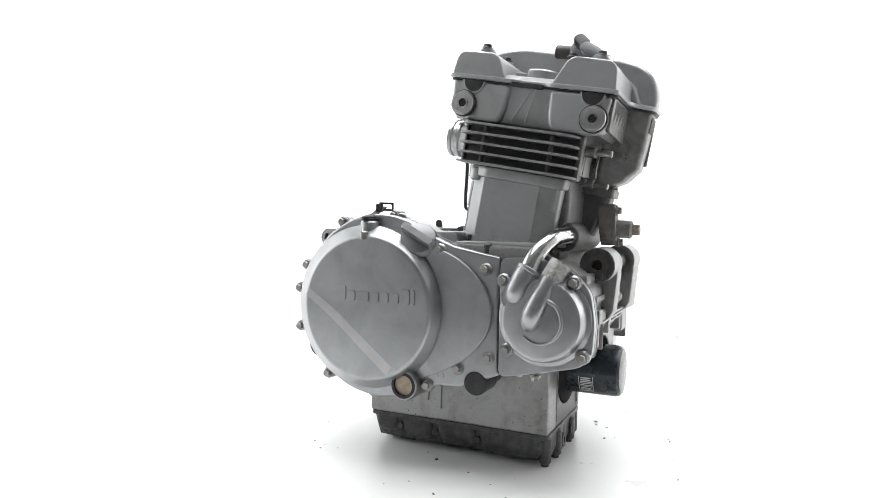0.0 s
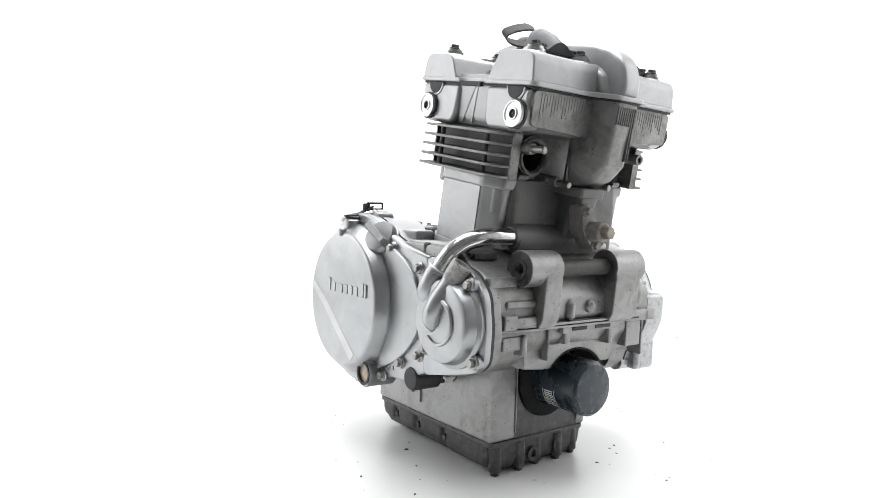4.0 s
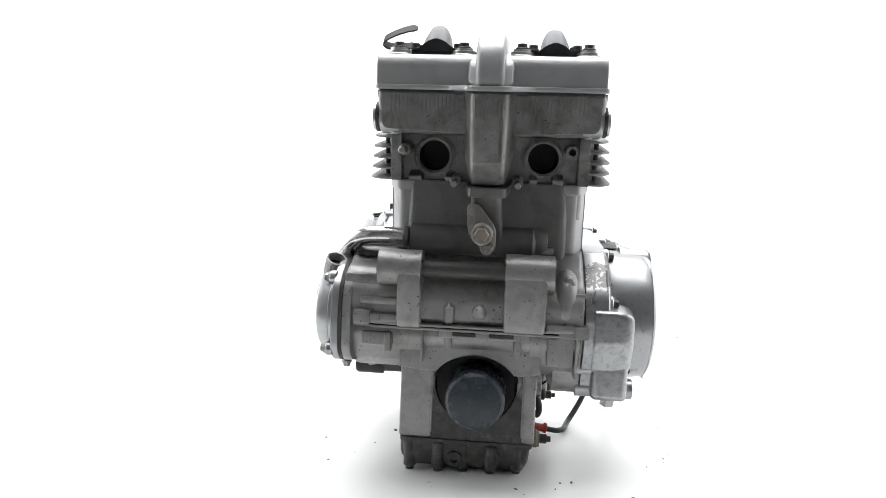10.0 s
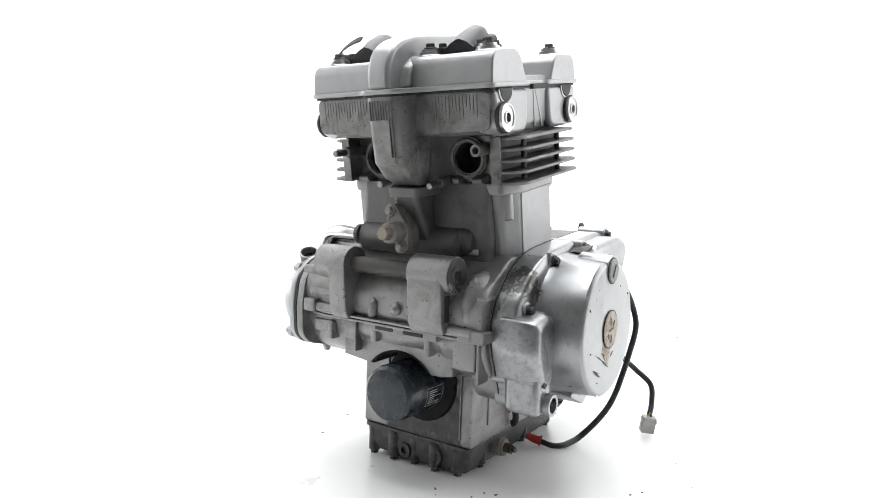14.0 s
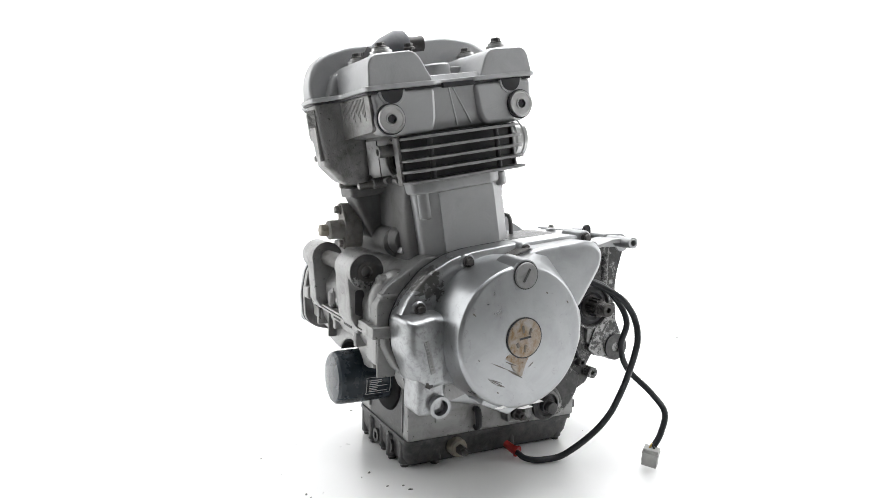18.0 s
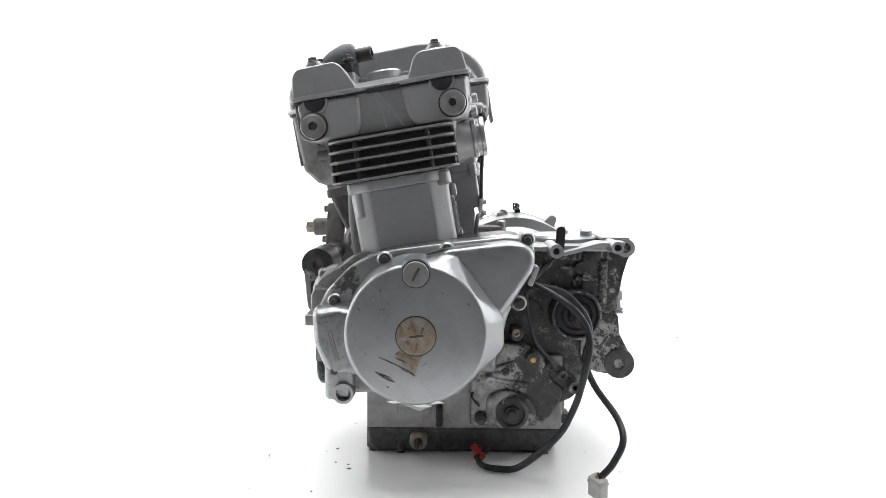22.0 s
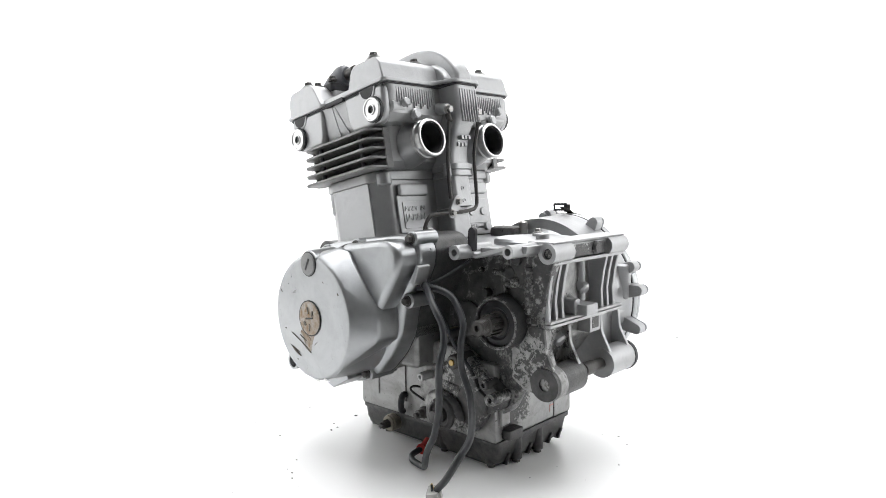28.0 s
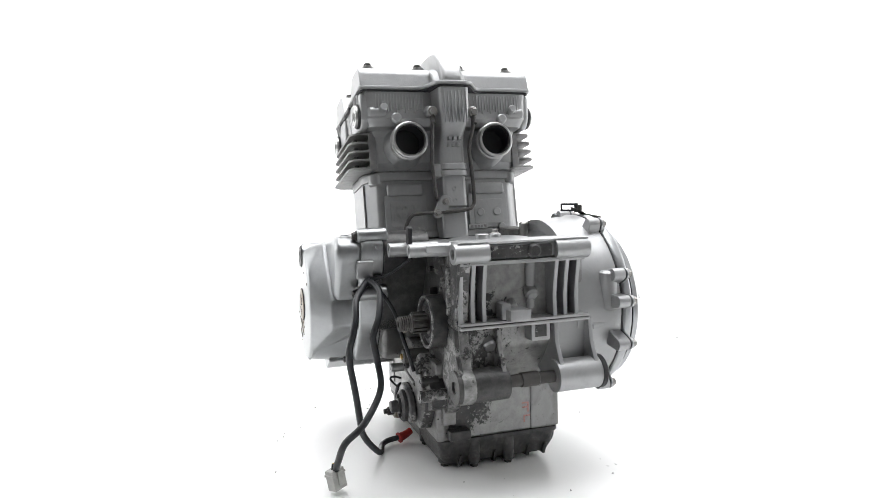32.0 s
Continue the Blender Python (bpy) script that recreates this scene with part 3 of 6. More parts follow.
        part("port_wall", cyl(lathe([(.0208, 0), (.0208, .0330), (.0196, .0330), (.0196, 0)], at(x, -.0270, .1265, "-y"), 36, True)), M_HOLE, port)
    s = part("exhaust_stud", cyl(rod((-.102, -.055, .135), (-.102, -.1180, .137), .0044, 14, .001)), M_STEEL, head)
    part("stud_boss", cyl(rod((-.102, -.055, .135), (-.102, -.0980, .1365), .0074, 18, .0015)), M_GRIME, s)
    eye = part("stud_boss", cyl(holed(circle(.0985, .1385, .0072, 24), "y", (.0985, .1385, .0042), -.055, -.1000, .02)), M_GRIME, head)
    part("boss_bore", cyl(rod((.0985, -.080, .1385), (.0985, -.0815, .1385), .0041, 14)), M_HOLE, eye)
    for x in (-.040, .036):
        s = part("exhaust_stud", cyl(rod((x, -.055, .0985), (x, -.108, .0975), .0042, 14, .001)), M_STEEL, head)
        part("stud_boss", cyl(rod((x, -.055, .0985), (x, -.088, .0985), .0068, 16, .001)), M_GRIME, s)
    for x0, x1 in ((-.100, -.083), (-.054, -.044), (.050, .060), (.078, .092)):
        part("lug", cyl(prism(fillet([(-.058, .094), (-.078, .0965), (-.080, .103), (-.058, .108)], .003), "x", x0, x1, .0015)), M_GRIME, head)
    # front chain tunnel
    fr = lambda v, hw, sp, w: [(a, b, w) for a, b in fillet([(-sp, -.085), (-hw, v), (hw, v), (sp, -.085)], .008, 4)]
    tun = loft([fr(-.105, .017, .022, .0965), fr(-.125, .0185, .026, .108), fr(-.1405, .0195, .030, .128), fr(-.1425, .0200, .034, .165), fr(-.1435, .0205, .038, .2045)])
    part("chain_tunnel", cyl(tun), M_GRIME, head)
    # fine vertical ribs below the joint
    wide = part("exhaust_face", cyl(prism(fillet([(-.1265, .162), (-.030, .158), (.030, .158), (.1265, .162), (.1280, .2035), (-.1280, .2035)], .008), "y", -.108, -.1130, .001)), M_GRIME, head)

    def ribs(x, v0, v1, w0, w1, material, parent):
        key = (round(v1 - v0, 4), round(w1 - w0, 4), material.name)
        if key not in RIBS:
            RIBS[key] = mesh_of("rib", box(-.0007, .0007, 0, v1 - v0, 0, w1 - w0, .0004, 1), material)
        shared("rib", RIBS[key], parent, CYL @ Matrix.Translation((x, v0, w0)))

    for i in range(9):
        ribs(-.0155 + i * .0039, -.1442, -.1405, .135 if i > 6 else .178, .200, M_GRIME, wide)
    for i in range(17):
        for x in (.038 + i * .0046, -.042 - i * .0046):
            ribs(x, -.1136, -.1110, .176 + .004 * (i * 7 % 4), .2015, M_GRIME, wide)
    for i in range(17):
        for x in (.040 + i * .0044, -.040 - i * .0044):
            ribs(x, .1060, .1093, .174 + .003 * (i * 5 % 3), .2010, M_CAST, head)
    for i in range(7):
        ribs(-.0165 + i * .0054, .1350, .1386, .152, .199, M_CAST, head)
    # rear: chain tunnel, intake stubs
    rr = lambda v, hw, sp, w: [(a, b, w) for a, b in fillet([(-sp, .06), (-hw, v), (hw, v), (sp, .06)], .007, 4)]
    part("rear_tunnel", cyl(loft([rr(.106, .019, .023, .098), rr(.108, .0185, .024, .112), rr(.116, .0165, .024, .135), rr(.132, .0195, .030, .160), rr(.137, .0215, .034, .178), rr(.138, .0225, .037, .2045)])), M_CAST, head)
    for i in range(3):
        for j in range(3):
            part("cast_tick", cyl(box(-.010 + i * .0075, -.0055 + i * .0075, .098 + .009 * j, .1063 + .0088 * j, .113 + j * .0085, .1185 + j * .0085, .0006)), M_CAST, head)
    for x in (.0662, -.0662):
        d = 1 if x > 0 else -1
        out = part("intake_stub", cyl(lathe([(.034, -.028), (.0300, -.010), (.0252, .002), (.0245, .010), (.0222, .010), (.0222, -.020)], at(x, .0950, .131, "y"), 40, True)), M_CAST, head, "open intake stub with a bright ring")
        ring = lathe([(.0246, .007), (.0268, .009), (.0268, .013), (.0250, .0145), (.0250, .0185), (.0266, .020), (.0266, .0245), (.0250, .026), (.0228, .026), (.0216, .0235), (.0216, .007)],
                     at(x, .0950, .131, "y"), 44, True)
        part("intake_ring", cyl(ring), M_ALU, out)
        # black liner puts the shade inside the intake into its colour
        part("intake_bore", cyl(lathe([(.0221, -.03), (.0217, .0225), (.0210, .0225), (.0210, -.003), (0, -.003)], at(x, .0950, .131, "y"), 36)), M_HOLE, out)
        part("cover_rest", cyl(rod((d * .094, .098, .176), (d * .122, .098, .176), .0105, 20, .003)), M_CAST, head)
        part("pin_boss", cyl(rod((d * .100, .105, .179), (d * .100, .1165, .180), .0058, 14, .0012)), M_CAST, head)
        part("pin_boss", cyl(rod((d * .082, .104, .165), (d * .082, .115, .165), .0075, 14, .002)), M_CAST, head)
    for s in (-1, 1):
        part("valley_seal", cyl(box(min(s * .122, s * .1342), max(s * .122, s * .1342), -.020, .022, .2030, .2090, .0008)), M_RUBBER, head)
    # joint under the cover
    gp = fillet([(-.131, -.115), (-.044, -.115), (-.022, -.1465), (.022, -.1465), (.044, -.115), (.131, -.115), (.131, .110), (.042, .110), (.023, .140), (-.023, .140), (-.042, .110), (-.131, .110)], .008)
    part("cover_gasket", cyl(prism(gp, "z", .2043, .2072)), M_RUBBER, head)
    return head


def head_cover():
    fp = fillet([(-.1350, -.1175), (-.046, -.1175), (-.024, -.149), (.024, -.149), (.046, -.1175), (.1350, -.1175), (.1350, -.0300), (.1295, -.0215), (.1295, .0150), (.1350, .0235), (.1350, .1125), (.044, .1125), (.025, .1425), (-.025, .1425), (-.044, .1125), (-.1350, .1125), (-.1350, .0235), (-.1295, .0150), (-.1295, -.0215), (-.1350, -.0300)], .009)
    c = prism(fp, "z", .2070, .2128, .0018)
    front = fillet([(-.1130, .2100), (-.1095, .2385), (-.1020, .2470), (-.054, .2485), (-.0455, .2420), (-.030, .2105)], .005)
    rear = fillet([(.032, .2105), (.044, .2370), (.0525, .2437), (.0985, .2430), (.1050, .2350), (.109, .2100)], .005)
    joined(c, prism(front, "x", -.1335, .1320, .0080, 4))
    joined(c, prism(rear, "x", -.1330, .1320, .0070, 3))
    cover = part("head_cover", cyl(c), M_CAST, engine, "grey cast head cover with a raised chain arch")
    part("valley", cyl(loft([rect_ring(-.1270, .1270, -.046, .046, .2110, .012), rect_ring(-.1235, .1235, -.046, .046, .2185, .012), rect_ring(-.1180, .1180, -.046, .046, .2195, .012), rect_ring(-.1140, .1140, -.046, .046, .2150, .012)])), M_CAST, cover)
    for x in (-.070, .070):
        part("plug_well", cyl(lathe([(.024, 0), (.0235, .026), (.022, .028), (.017, .028), (.0165, .006), (0, .006)], at(x, 0, .208), 30)), M_CAST, cover)
        part("web", cyl(box(x - .003, x + .003, -.05, .05, .21, .232, .002)), M_CAST, cover)
    arch = fillet([(-.1465, .2095), (-.1445, .2360), (-.1335, .2570), (-.1150, .2680), (-.085, .2745), (.055, .2785), (.095, .2705), (.120, .2540), (.1355, .2320), (.1395, .2095)], .012)
    part("chain_arch", cyl(prism(arch, "x", -.0165, .0165, .0075, 4)), M_CAST, cover)
    for s in (-1, 1):
        sk = fillet([(-.130, .2105), (-.118, .238), (-.098, .250), (-.060, .250), (-.050, .2105)], .008)
        part("arch_foot", cyl(prism(sk, "x", s * .015, s * .0260, .008, 3, .8)), M_CAST, cover)
        sk = fillet([(.130, .2105), (.118, .234), (.098, .246), (.060, .246), (.050, .2105)], .008)
        part("arch_foot", cyl(prism(sk, "x", s * .015, s * .0260, .008, 3, .8)), M_CAST, cover)
    # eight cover bolts on rubber washers
    for v, up in ((-.083, .0050), (.0735, .0015)):
        for x in (-.111, -.034, .034, .111):
            seat = part("cover_washer", cyl(lathe([(.0150, 0), (.0150, .0022), (.0140, .0032), (.0118, .0034), (.0112, .0052), (.0060, .0056)], at(x, v, .2405 + up), 26)), M_ALU, cover)
            part("spacer", cyl(lathe([(.0132, 0), (.0132, .0030), (.0105, .0036), (.0105, .0062), (.0062, .0066)], at(x, v, .2440 + up), 24)), M_ALU, seat)
            shared("bolt", BOLT_COVER, seat, CYL @ at(x, v, .2505 + up))
    for x, v in ((-.052, .075),):
        part("vent_boss", cyl(rod((x, v, .235), (x, v, .2495), .0095, 18, .002)), M_CAST, cover)
    return cover


def reed_valves():
    """Two black air-injection caps with rubber hoods on the cover."""
    for x, drop in ((-.0675, .001), (.0725, .004)):
        def low(bm):
            bmesh.ops.transform(bm, matrix=CYL @ Matrix.Translation((0, 0, -drop)), verts=bm.verts)
            return bm
        base = fillet([(x - .031, -.082), (x + .031, -.082), (x + .031, -.034), (x - .031, -.034)], .007)
        b = prism(base, "z", .2415, .2540, .0015)
        cap = part("air_valve", low(b), M_BLACK, engine, "black air valve cap with a dull rubber hood")
        part("valve_seat", low(prism([(x + (u - x) * .94, v) for u, v in base], "z", .2150, .2418, .001)), M_CAST, cap)
        front = fillet([(x - .026, .2530), (x - .018, .2580), (x - .011, .2640), (x, .2680), (x + .011, .2640), (x + .018, .2580), (x + .026, .2530)], .004)
        part("front_lip", low(prism(front, "y", -.083, -.073, .0015)), M_BLACK, cap)
        rings = []
        for v, hw, w0, w1 in ((-.080, .018, .249, .2660), (-.066, .0185, .249, .2765), (-.048, .0175, .249, .2840), (-.036, .016, .250, .2835), (-.031, .0135, .252, .2790)):
            rings.append([(x + a, v, b) for a, b in fillet([(-hw, w0), (hw, w0), (hw * .9, w0 + (w1 - w0) * .6), (hw * .45, w1), (-hw * .45, w1), (-hw * .9, w0 + (w1 - w0) * .6)], .006, 3)])
        part("hood", low(loft(rings)), M_HOOD, cap)
        part("outlet", low(sweep([(x, -.040, .266), (x, -.025, .2665), (x + .002, -.010, .2665)], .0092, 16, 4, .0066)), M_DKSTEEL, cap)
        bolts(cap, BOLT_DARK, "z", [(x - .0255, -.0765, .2540), (x + .0255, -.0765, .2540), (x - .0245, -.040, .2540), (x + .0245, -.040, .2540)], CYL)
    # bent strap
    line = glide([(-.093, -.1845, .5655), (-.104, -.1830, .5650), (-.122, -.1815, .5595), (-.1345, -.1800, .5525), (-.1325, -.1800, .5462), (-.120, -.1805, .5440), (-.100, -.1815, .5452)], 6)
    bm = bmesh.new()
    rows = []
    for i, p in enumerate(line):
        d = (line[min(i + 1, len(line) - 1)] - line[max(i - 1, 0)]).normalized()
        nrm = d.cross(Vector((0, 1, 0))).normalized() * .0010
        w = .0070 if i > 2 else .0035 + .0013 * i
        side = Vector((0, w * .55, w * .62))
        rows.append([bm.verts.new(p + side + nrm), bm.verts.new(p - side + nrm), bm.verts.new(p - side - nrm), bm.verts.new(p + side - nrm)])
    for a, b in zip(rows, rows[1:]):
        for i in range(4):
            bm.faces.new((a[i], a[(i + 1) % 4], b[(i + 1) % 4], b[i]))
    bm.faces.new(rows[0])
    bm.faces.new(rows[-1])
    bmesh.ops.recalc_face_normals(bm, faces=bm.faces)
    part("strap", bm, M_BLACK, engine, "bent black hose strap")


def oil_pipes():
    a = part("oil_pipe", sweep([(.0320, .014, .478), (.0330, .014, .4650), (.0341, .013, .4240), (.0325, .012, .3960), (.0286, .012, .3640)], .0027, 10), M_DKSTEEL, engine, "thin dark oil pipe")
    b = part("oil_pipe", sweep([(-.0300, .014, .478), (-.0293, .014, .4650), (-.0236, .013, .4380), (-.0262, .010, .4150), (-.0290, .009, .3950), (-.0305, .010, .3600), (-.0265, .011, .3500), (-.0150, .012, .3460), (.0168, .013, .3435), (.0520, .008, .3425), (.0650, .006, .3400), (.0735, .004, .3260), (.0765, .002, .3000)], .0028, 8), M_DKSTEEL, engine, "thin dark oil pipe")
    for p, x in ((a, .0315), (b, -.0312)):
        body = part("banjo", rod((x, -.012, .492), (x, .012, .4895), .0082, 18, .001), M_CAST, p)
        shared("bolt", BOLT, body, at(x, .012, .4895, "y"))
        part("banjo_neck", rod((x, .008, .490), (x, .016, .472), .0040, 12), M_DKSTEEL, p)
    clip = prism(fillet([(.004, .364), (.020, .370), (.030, .352), (.036, .338), (.026, .334), (.014, .346)], .006), "y", .009, .0145, .001)
    c = part("pipe_clip", clip, M_CAST, b)
    shared("bolt", BOLT_SMALL, c, at(.0155, .0145, .3590, "y"))
    shared("bolt", BOLT_SMALL, c, at(.0285, .0145, .3435, "y"))


# ---- crankcase ----
def crankcase():
    up = fillet([(-.200, .203), (-.212, .212), (-.2135, .240), (-.200, .262), (-.172, .280), (-.150, .2965), (.032, .3005), (.032, .203)], .006)
    case = part("crankcase_upper", prism(up, "x", -.170, .122, .006), M_DIRTY, engine, "stained cast upper crankcase half")
    part("rear_case", prism(fillet([(.02, .203), (.186, .203), (.184, .298), (.02, .3005)], .006), "x", -.112, .052, .004), M_REAR, case)
    part("deck", box(-.115, .085, -.165, .190, .2955, .3035, .002), M_CAST, case)
    part("pump_side", prism(fillet([(-.212, .205), (-.214, .246), (-.196, .270), (-.150, .288), (-.095, .292), (-.095, .205)], .008), "x", -.1690, -.10, .004), M_DIRTY, case)
    low = fillet([(-.204, .2075), (-.208, .190), (-.190, .158), (-.150, .138), (.03, .136), (.03, .2075)], .010)
    core = fillet([(-.204, .2072), (-.2076, .190), (-.198, .1745), (-.128, .1720), (-.105, .1385), (.03, .1365), (.03, .2072)], .008)
    lower = part("crankcase_lower", prism(core, "x", -.1676, .1206, .012, 3), M_DIRTY, engine, "stained cast lower crankcase half")
    for x0, x1 in ((-.168, -.0625), (.0545, .121)):
        part("case_flank", prism(low, "x", x0, x1, .010, 3), M_DIRTY, lower)
    part("rear_lower", prism(fillet([(.0, .2075), (.188, .2075), (.186, .178), (.165, .150), (.128, .118), (.0, .110)], .006), "x", -.110, .056, .005), M_REAR, lower)
    # split line flange
    for nm, z0, z1 in (("split_flange", .2015, .2046), ("split_flange", .2058, .2090)):
        part(nm, prism(fillet([(-.1695, -.206), (-.120, -.219), (.100, -.219), (.121, -.206), (.121, -.19), (-.1695, -.19)], .004), "z", z0, z1, .001), M_DIRTY, case)
    # step walls of the front
    for x0, x1, y, z0, z1 in ((-.1690, -.1240, -.2090, .2535, .2655), (-.1480, -.1000, -.2170, .2297, .2385), (-.1550, -.1340, -.2220, .2050, .2230), (-.1360, -.1000, -.2190, .2070, .2190), (-.1460, -.1075, -.2095, .1775, .1950), (-.1180, -.1090, -.2130, .1700, .1960), (-.0725, -.0690, -.2100, .160, .202), (-.044, -.034, -.2120, .178, .202), (.040, .049, -.2120, .172, .203), (.0770, .1110, -.2200, .2060, .2165), (.0800, .1120, -.2090, .1640, .2000), (.1130, .1170, -.2090, .1500, .2050)):
        part("casting_step", box(x0, x1, y, -.185, z0, z1, .003), M_DIRTY, case)
    for x0, x1 in ((-.034, -.006), (.010, .040)):
        # dark blocks stand slightly proud; a slot's shade is in their colour
        part("slot", box(x0, x1, -.2145, -.195, .1955, .2005, .001), M_HOLE, lower)
    part("slot_bar", box(-.050, .060, -.2135, -.19, .1925, .2035, .002), M_DIRTY, lower)
    part("pill_boss", rod((-.0388, -.2130, .2080), (-.0388, -.2130, .2360), .0066, 14, .005), M_DIRTY, case)
    part("dome_boss", lathe([(.0088, 0), (.008, .004), (.004, .008), (0, .009)], at(-.0025, -.2125, .2255, "-y"), 20), M_DIRTY, case)
    for x in (.104, .118):
        part("flange_lug", prism(fillet([(x - .012, .2005), (x + .010, .2005), (x + .010, .2150), (x - .012, .2150)], .003), "y", -.2195, -.195, .0015), M_DIRTY, case)
    # smooth bulge of the generator side shoulder
    dome = lathe([(0, -1)] + [(math.cos(radians(t)), math.sin(radians(t))) for t in range(-75, 76, 15)] + [(0, 1)], None, 28)
    bmesh.ops.transform(dome, matrix=Matrix.Translation((.100, -.178, .236)) @ Matrix.Diagonal((.0230, .0370, .0440, 1)), verts=dome.verts)
    part("shoulder", dome, M_DIRTY, case)
    part("shoulder_ledge", box(.092, .1240, -.2080, -.170, .2470, .2535, .003), M_DIRTY, case)
    part("shoulder_knob", rod((.1030, -.205, .2660), (.1030, -.180, .2660), .0080, 18, .003), M_DIRTY, case)
    part("shoulder_bolt", lathe([(.0045, 0), (.0045, .007), (0, .007)], at(.1135, -.184, .2585, "-y"), 6), M_DKSTEEL, case)
    # screws along the pump side top
    # dark bar in place of a recess, its shade put into the colour
    part("case_slot_shade", box(-.162, -.126, -.172, -.150, .284, .2915, .001), M_OILY, case)
    for x, y, z, r in ((-.165, -.080, .292, .006), (-.120, -.04, .303, .007), (-.120, .0, .304, .008), (-.118, .03, .304, .008)):
        part("top_boss", rod((x, y, z - .008), (x, y, z + .008), r, 14, .002), M_DKSTEEL, case)
    part("top_box", box(-.150, -.118, -.030, .008, .296, .314, .004), M_CAST, case)
    for z in (.3015, .2985):
        part("top_step", box(-.165, -.095, -.150, -.035, z - .006, z, .002), M_CAST, case)
    return case


def sump():
    body = prism(fillet([(-.109, .0425), (-.109, .150), (.124, .150), (.124, .0425)], .004), "x", -.064, .060, .003)
    s = part("sump", body, M_SUMP, engine, "stained cast sump body")
    # side cheeks stand proud of the recess that takes the filter
    for x0, x1 in ((-.1055, -.062), (.056, .0735)):
        part("sump_cheek", prism(fillet([(-.1475, .0425), (-.1475, .146), (.126, .150), (.126, .0425)], .005), "x", x0, x1, .004), M_DIRTY, s)
    arch = [(-.1, .208), (-.1, .150), (-.064, .146)] + [(-.0055 - .0575 * math.cos(radians(a)), .118 + .0505 * math.sin(radians(a))) for a in range(34, 147, 8)] + [(.056, .146), (.075, .150), (.075, .208)]
    part("filter_arch", prism(arch, "y", -.198, -.13, .003), M_DIRTY, s)
    curve = [(math.cos(radians(a)), math.sin(radians(a))) for a in range(35, 146, 5)]
    lin = [(-.0055 + .0572 * c, .118 + .0502 * q) for c, q in curve] + [(-.0055 + .0550 * c, .118 + .0482 * q) for c, q in reversed(curve)]
    part("arch_liner", prism(lin, "y", -.1965, -.140), M_WELLSHADE, s, "black lining of the filter arch, its shade put into the colour")
    # panel with the round well that takes the filter
    edge = dense([(-.064, .0425), (.058, .0425), (.058, .176), (-.064, .176)], .004)
    well = part("well_panel", holed(edge, "y", (-.0055, .1195, .0545), -.110, -.1460, .030), M_DRIP, s)
    # black liner, floor, back and seat hold the well's painted shade
    part("well_liner", lathe([(.0543, 0), (.0543, .0290), (.0530, .0290), (.0470, 0)], at(-.0055, -.1165, .1195, "-y"), 48, True), M_WELLSHADE, well)
    part("well_floor", lathe([(.0540, 0), (.0540, .0014), (0, .0014)], at(-.0055, -.1420, .1195, "-y"), 40), M_WELLSHADE, well)
    part("arch_back", prism([(-.0055 + .0560 * math.cos(radians(a)), .118 + .0492 * math.sin(radians(a))) for a in range(8, 173, 8)], "y", -.140, -.1490), M_WELLSHADE, well)
    part("filter_seat", lathe([(.0530, 0), (.0510, .010), (.042, .014), (0, .014)], at(-.0055, -.1380, .118, "-y"), 40), M_WELLSHADE, s)
    part("seam_line", box(-.0635, -.0615, -.1490, -.140, .052, .146, .0008), M_DIRTY, s)
    part("seam_line", box(.0555, .0575, -.1490, -.140, .052, .146, .0008), M_DIRTY, s)
    for y, z0, z1 in ((.010, .060, .110), (.03, .07, .11)):
        part("side_rib", box(-.1085, -.10, y - .002, y + .002, z0, z1, .001), M_DIRTY, s)
    for y in (-.105, -.045):
        part("side_rib", box(.072, .0755, y - .002, y + .002, .065, .12, .001), M_DIRTY, s)
    part("lead_bracket", sweep([(.073, -.045, .076), (.080, -.045, .0745), (.0835, -.045, .064), (.0825, -.045, .054), (.078, -.046, .051)], .0048, 10), M_BLACK, s)
    for y, z in ((.0013, .0934),):
        shared("bolt", BOLT, s, at(.0735, y, z, "x"))
    # red chalk strokes on the rear wall
    for x0, x1, z0, z1 in ((-.040, -.030, .084, .086), (-.040, -.038, .072, .086), (-.040, -.030, .078, .080), (-.050, -.048, .074, .088), (-.042, -.032, .066, .068), (-.034, -.032, .058, .068), (-.054, -.046, .062, .064), (-.054, -.046, .054, .056), (-.047, -.045, .054, .064)):
        part("chalk_stroke", box(x0 - .020, x1 - .020, .1238, .1243, z0 - .004, z1 - .004, 0), M_CHALK, s)
    # flat corner at the rear
    part("rear_lug", box(.030, .060, .120, .140, .046, .060, .003), M_OILY, s)
    part("pad", box(.048, .066, .118, .131, .066, .092, .002), M_DIRTY, s)
    return s


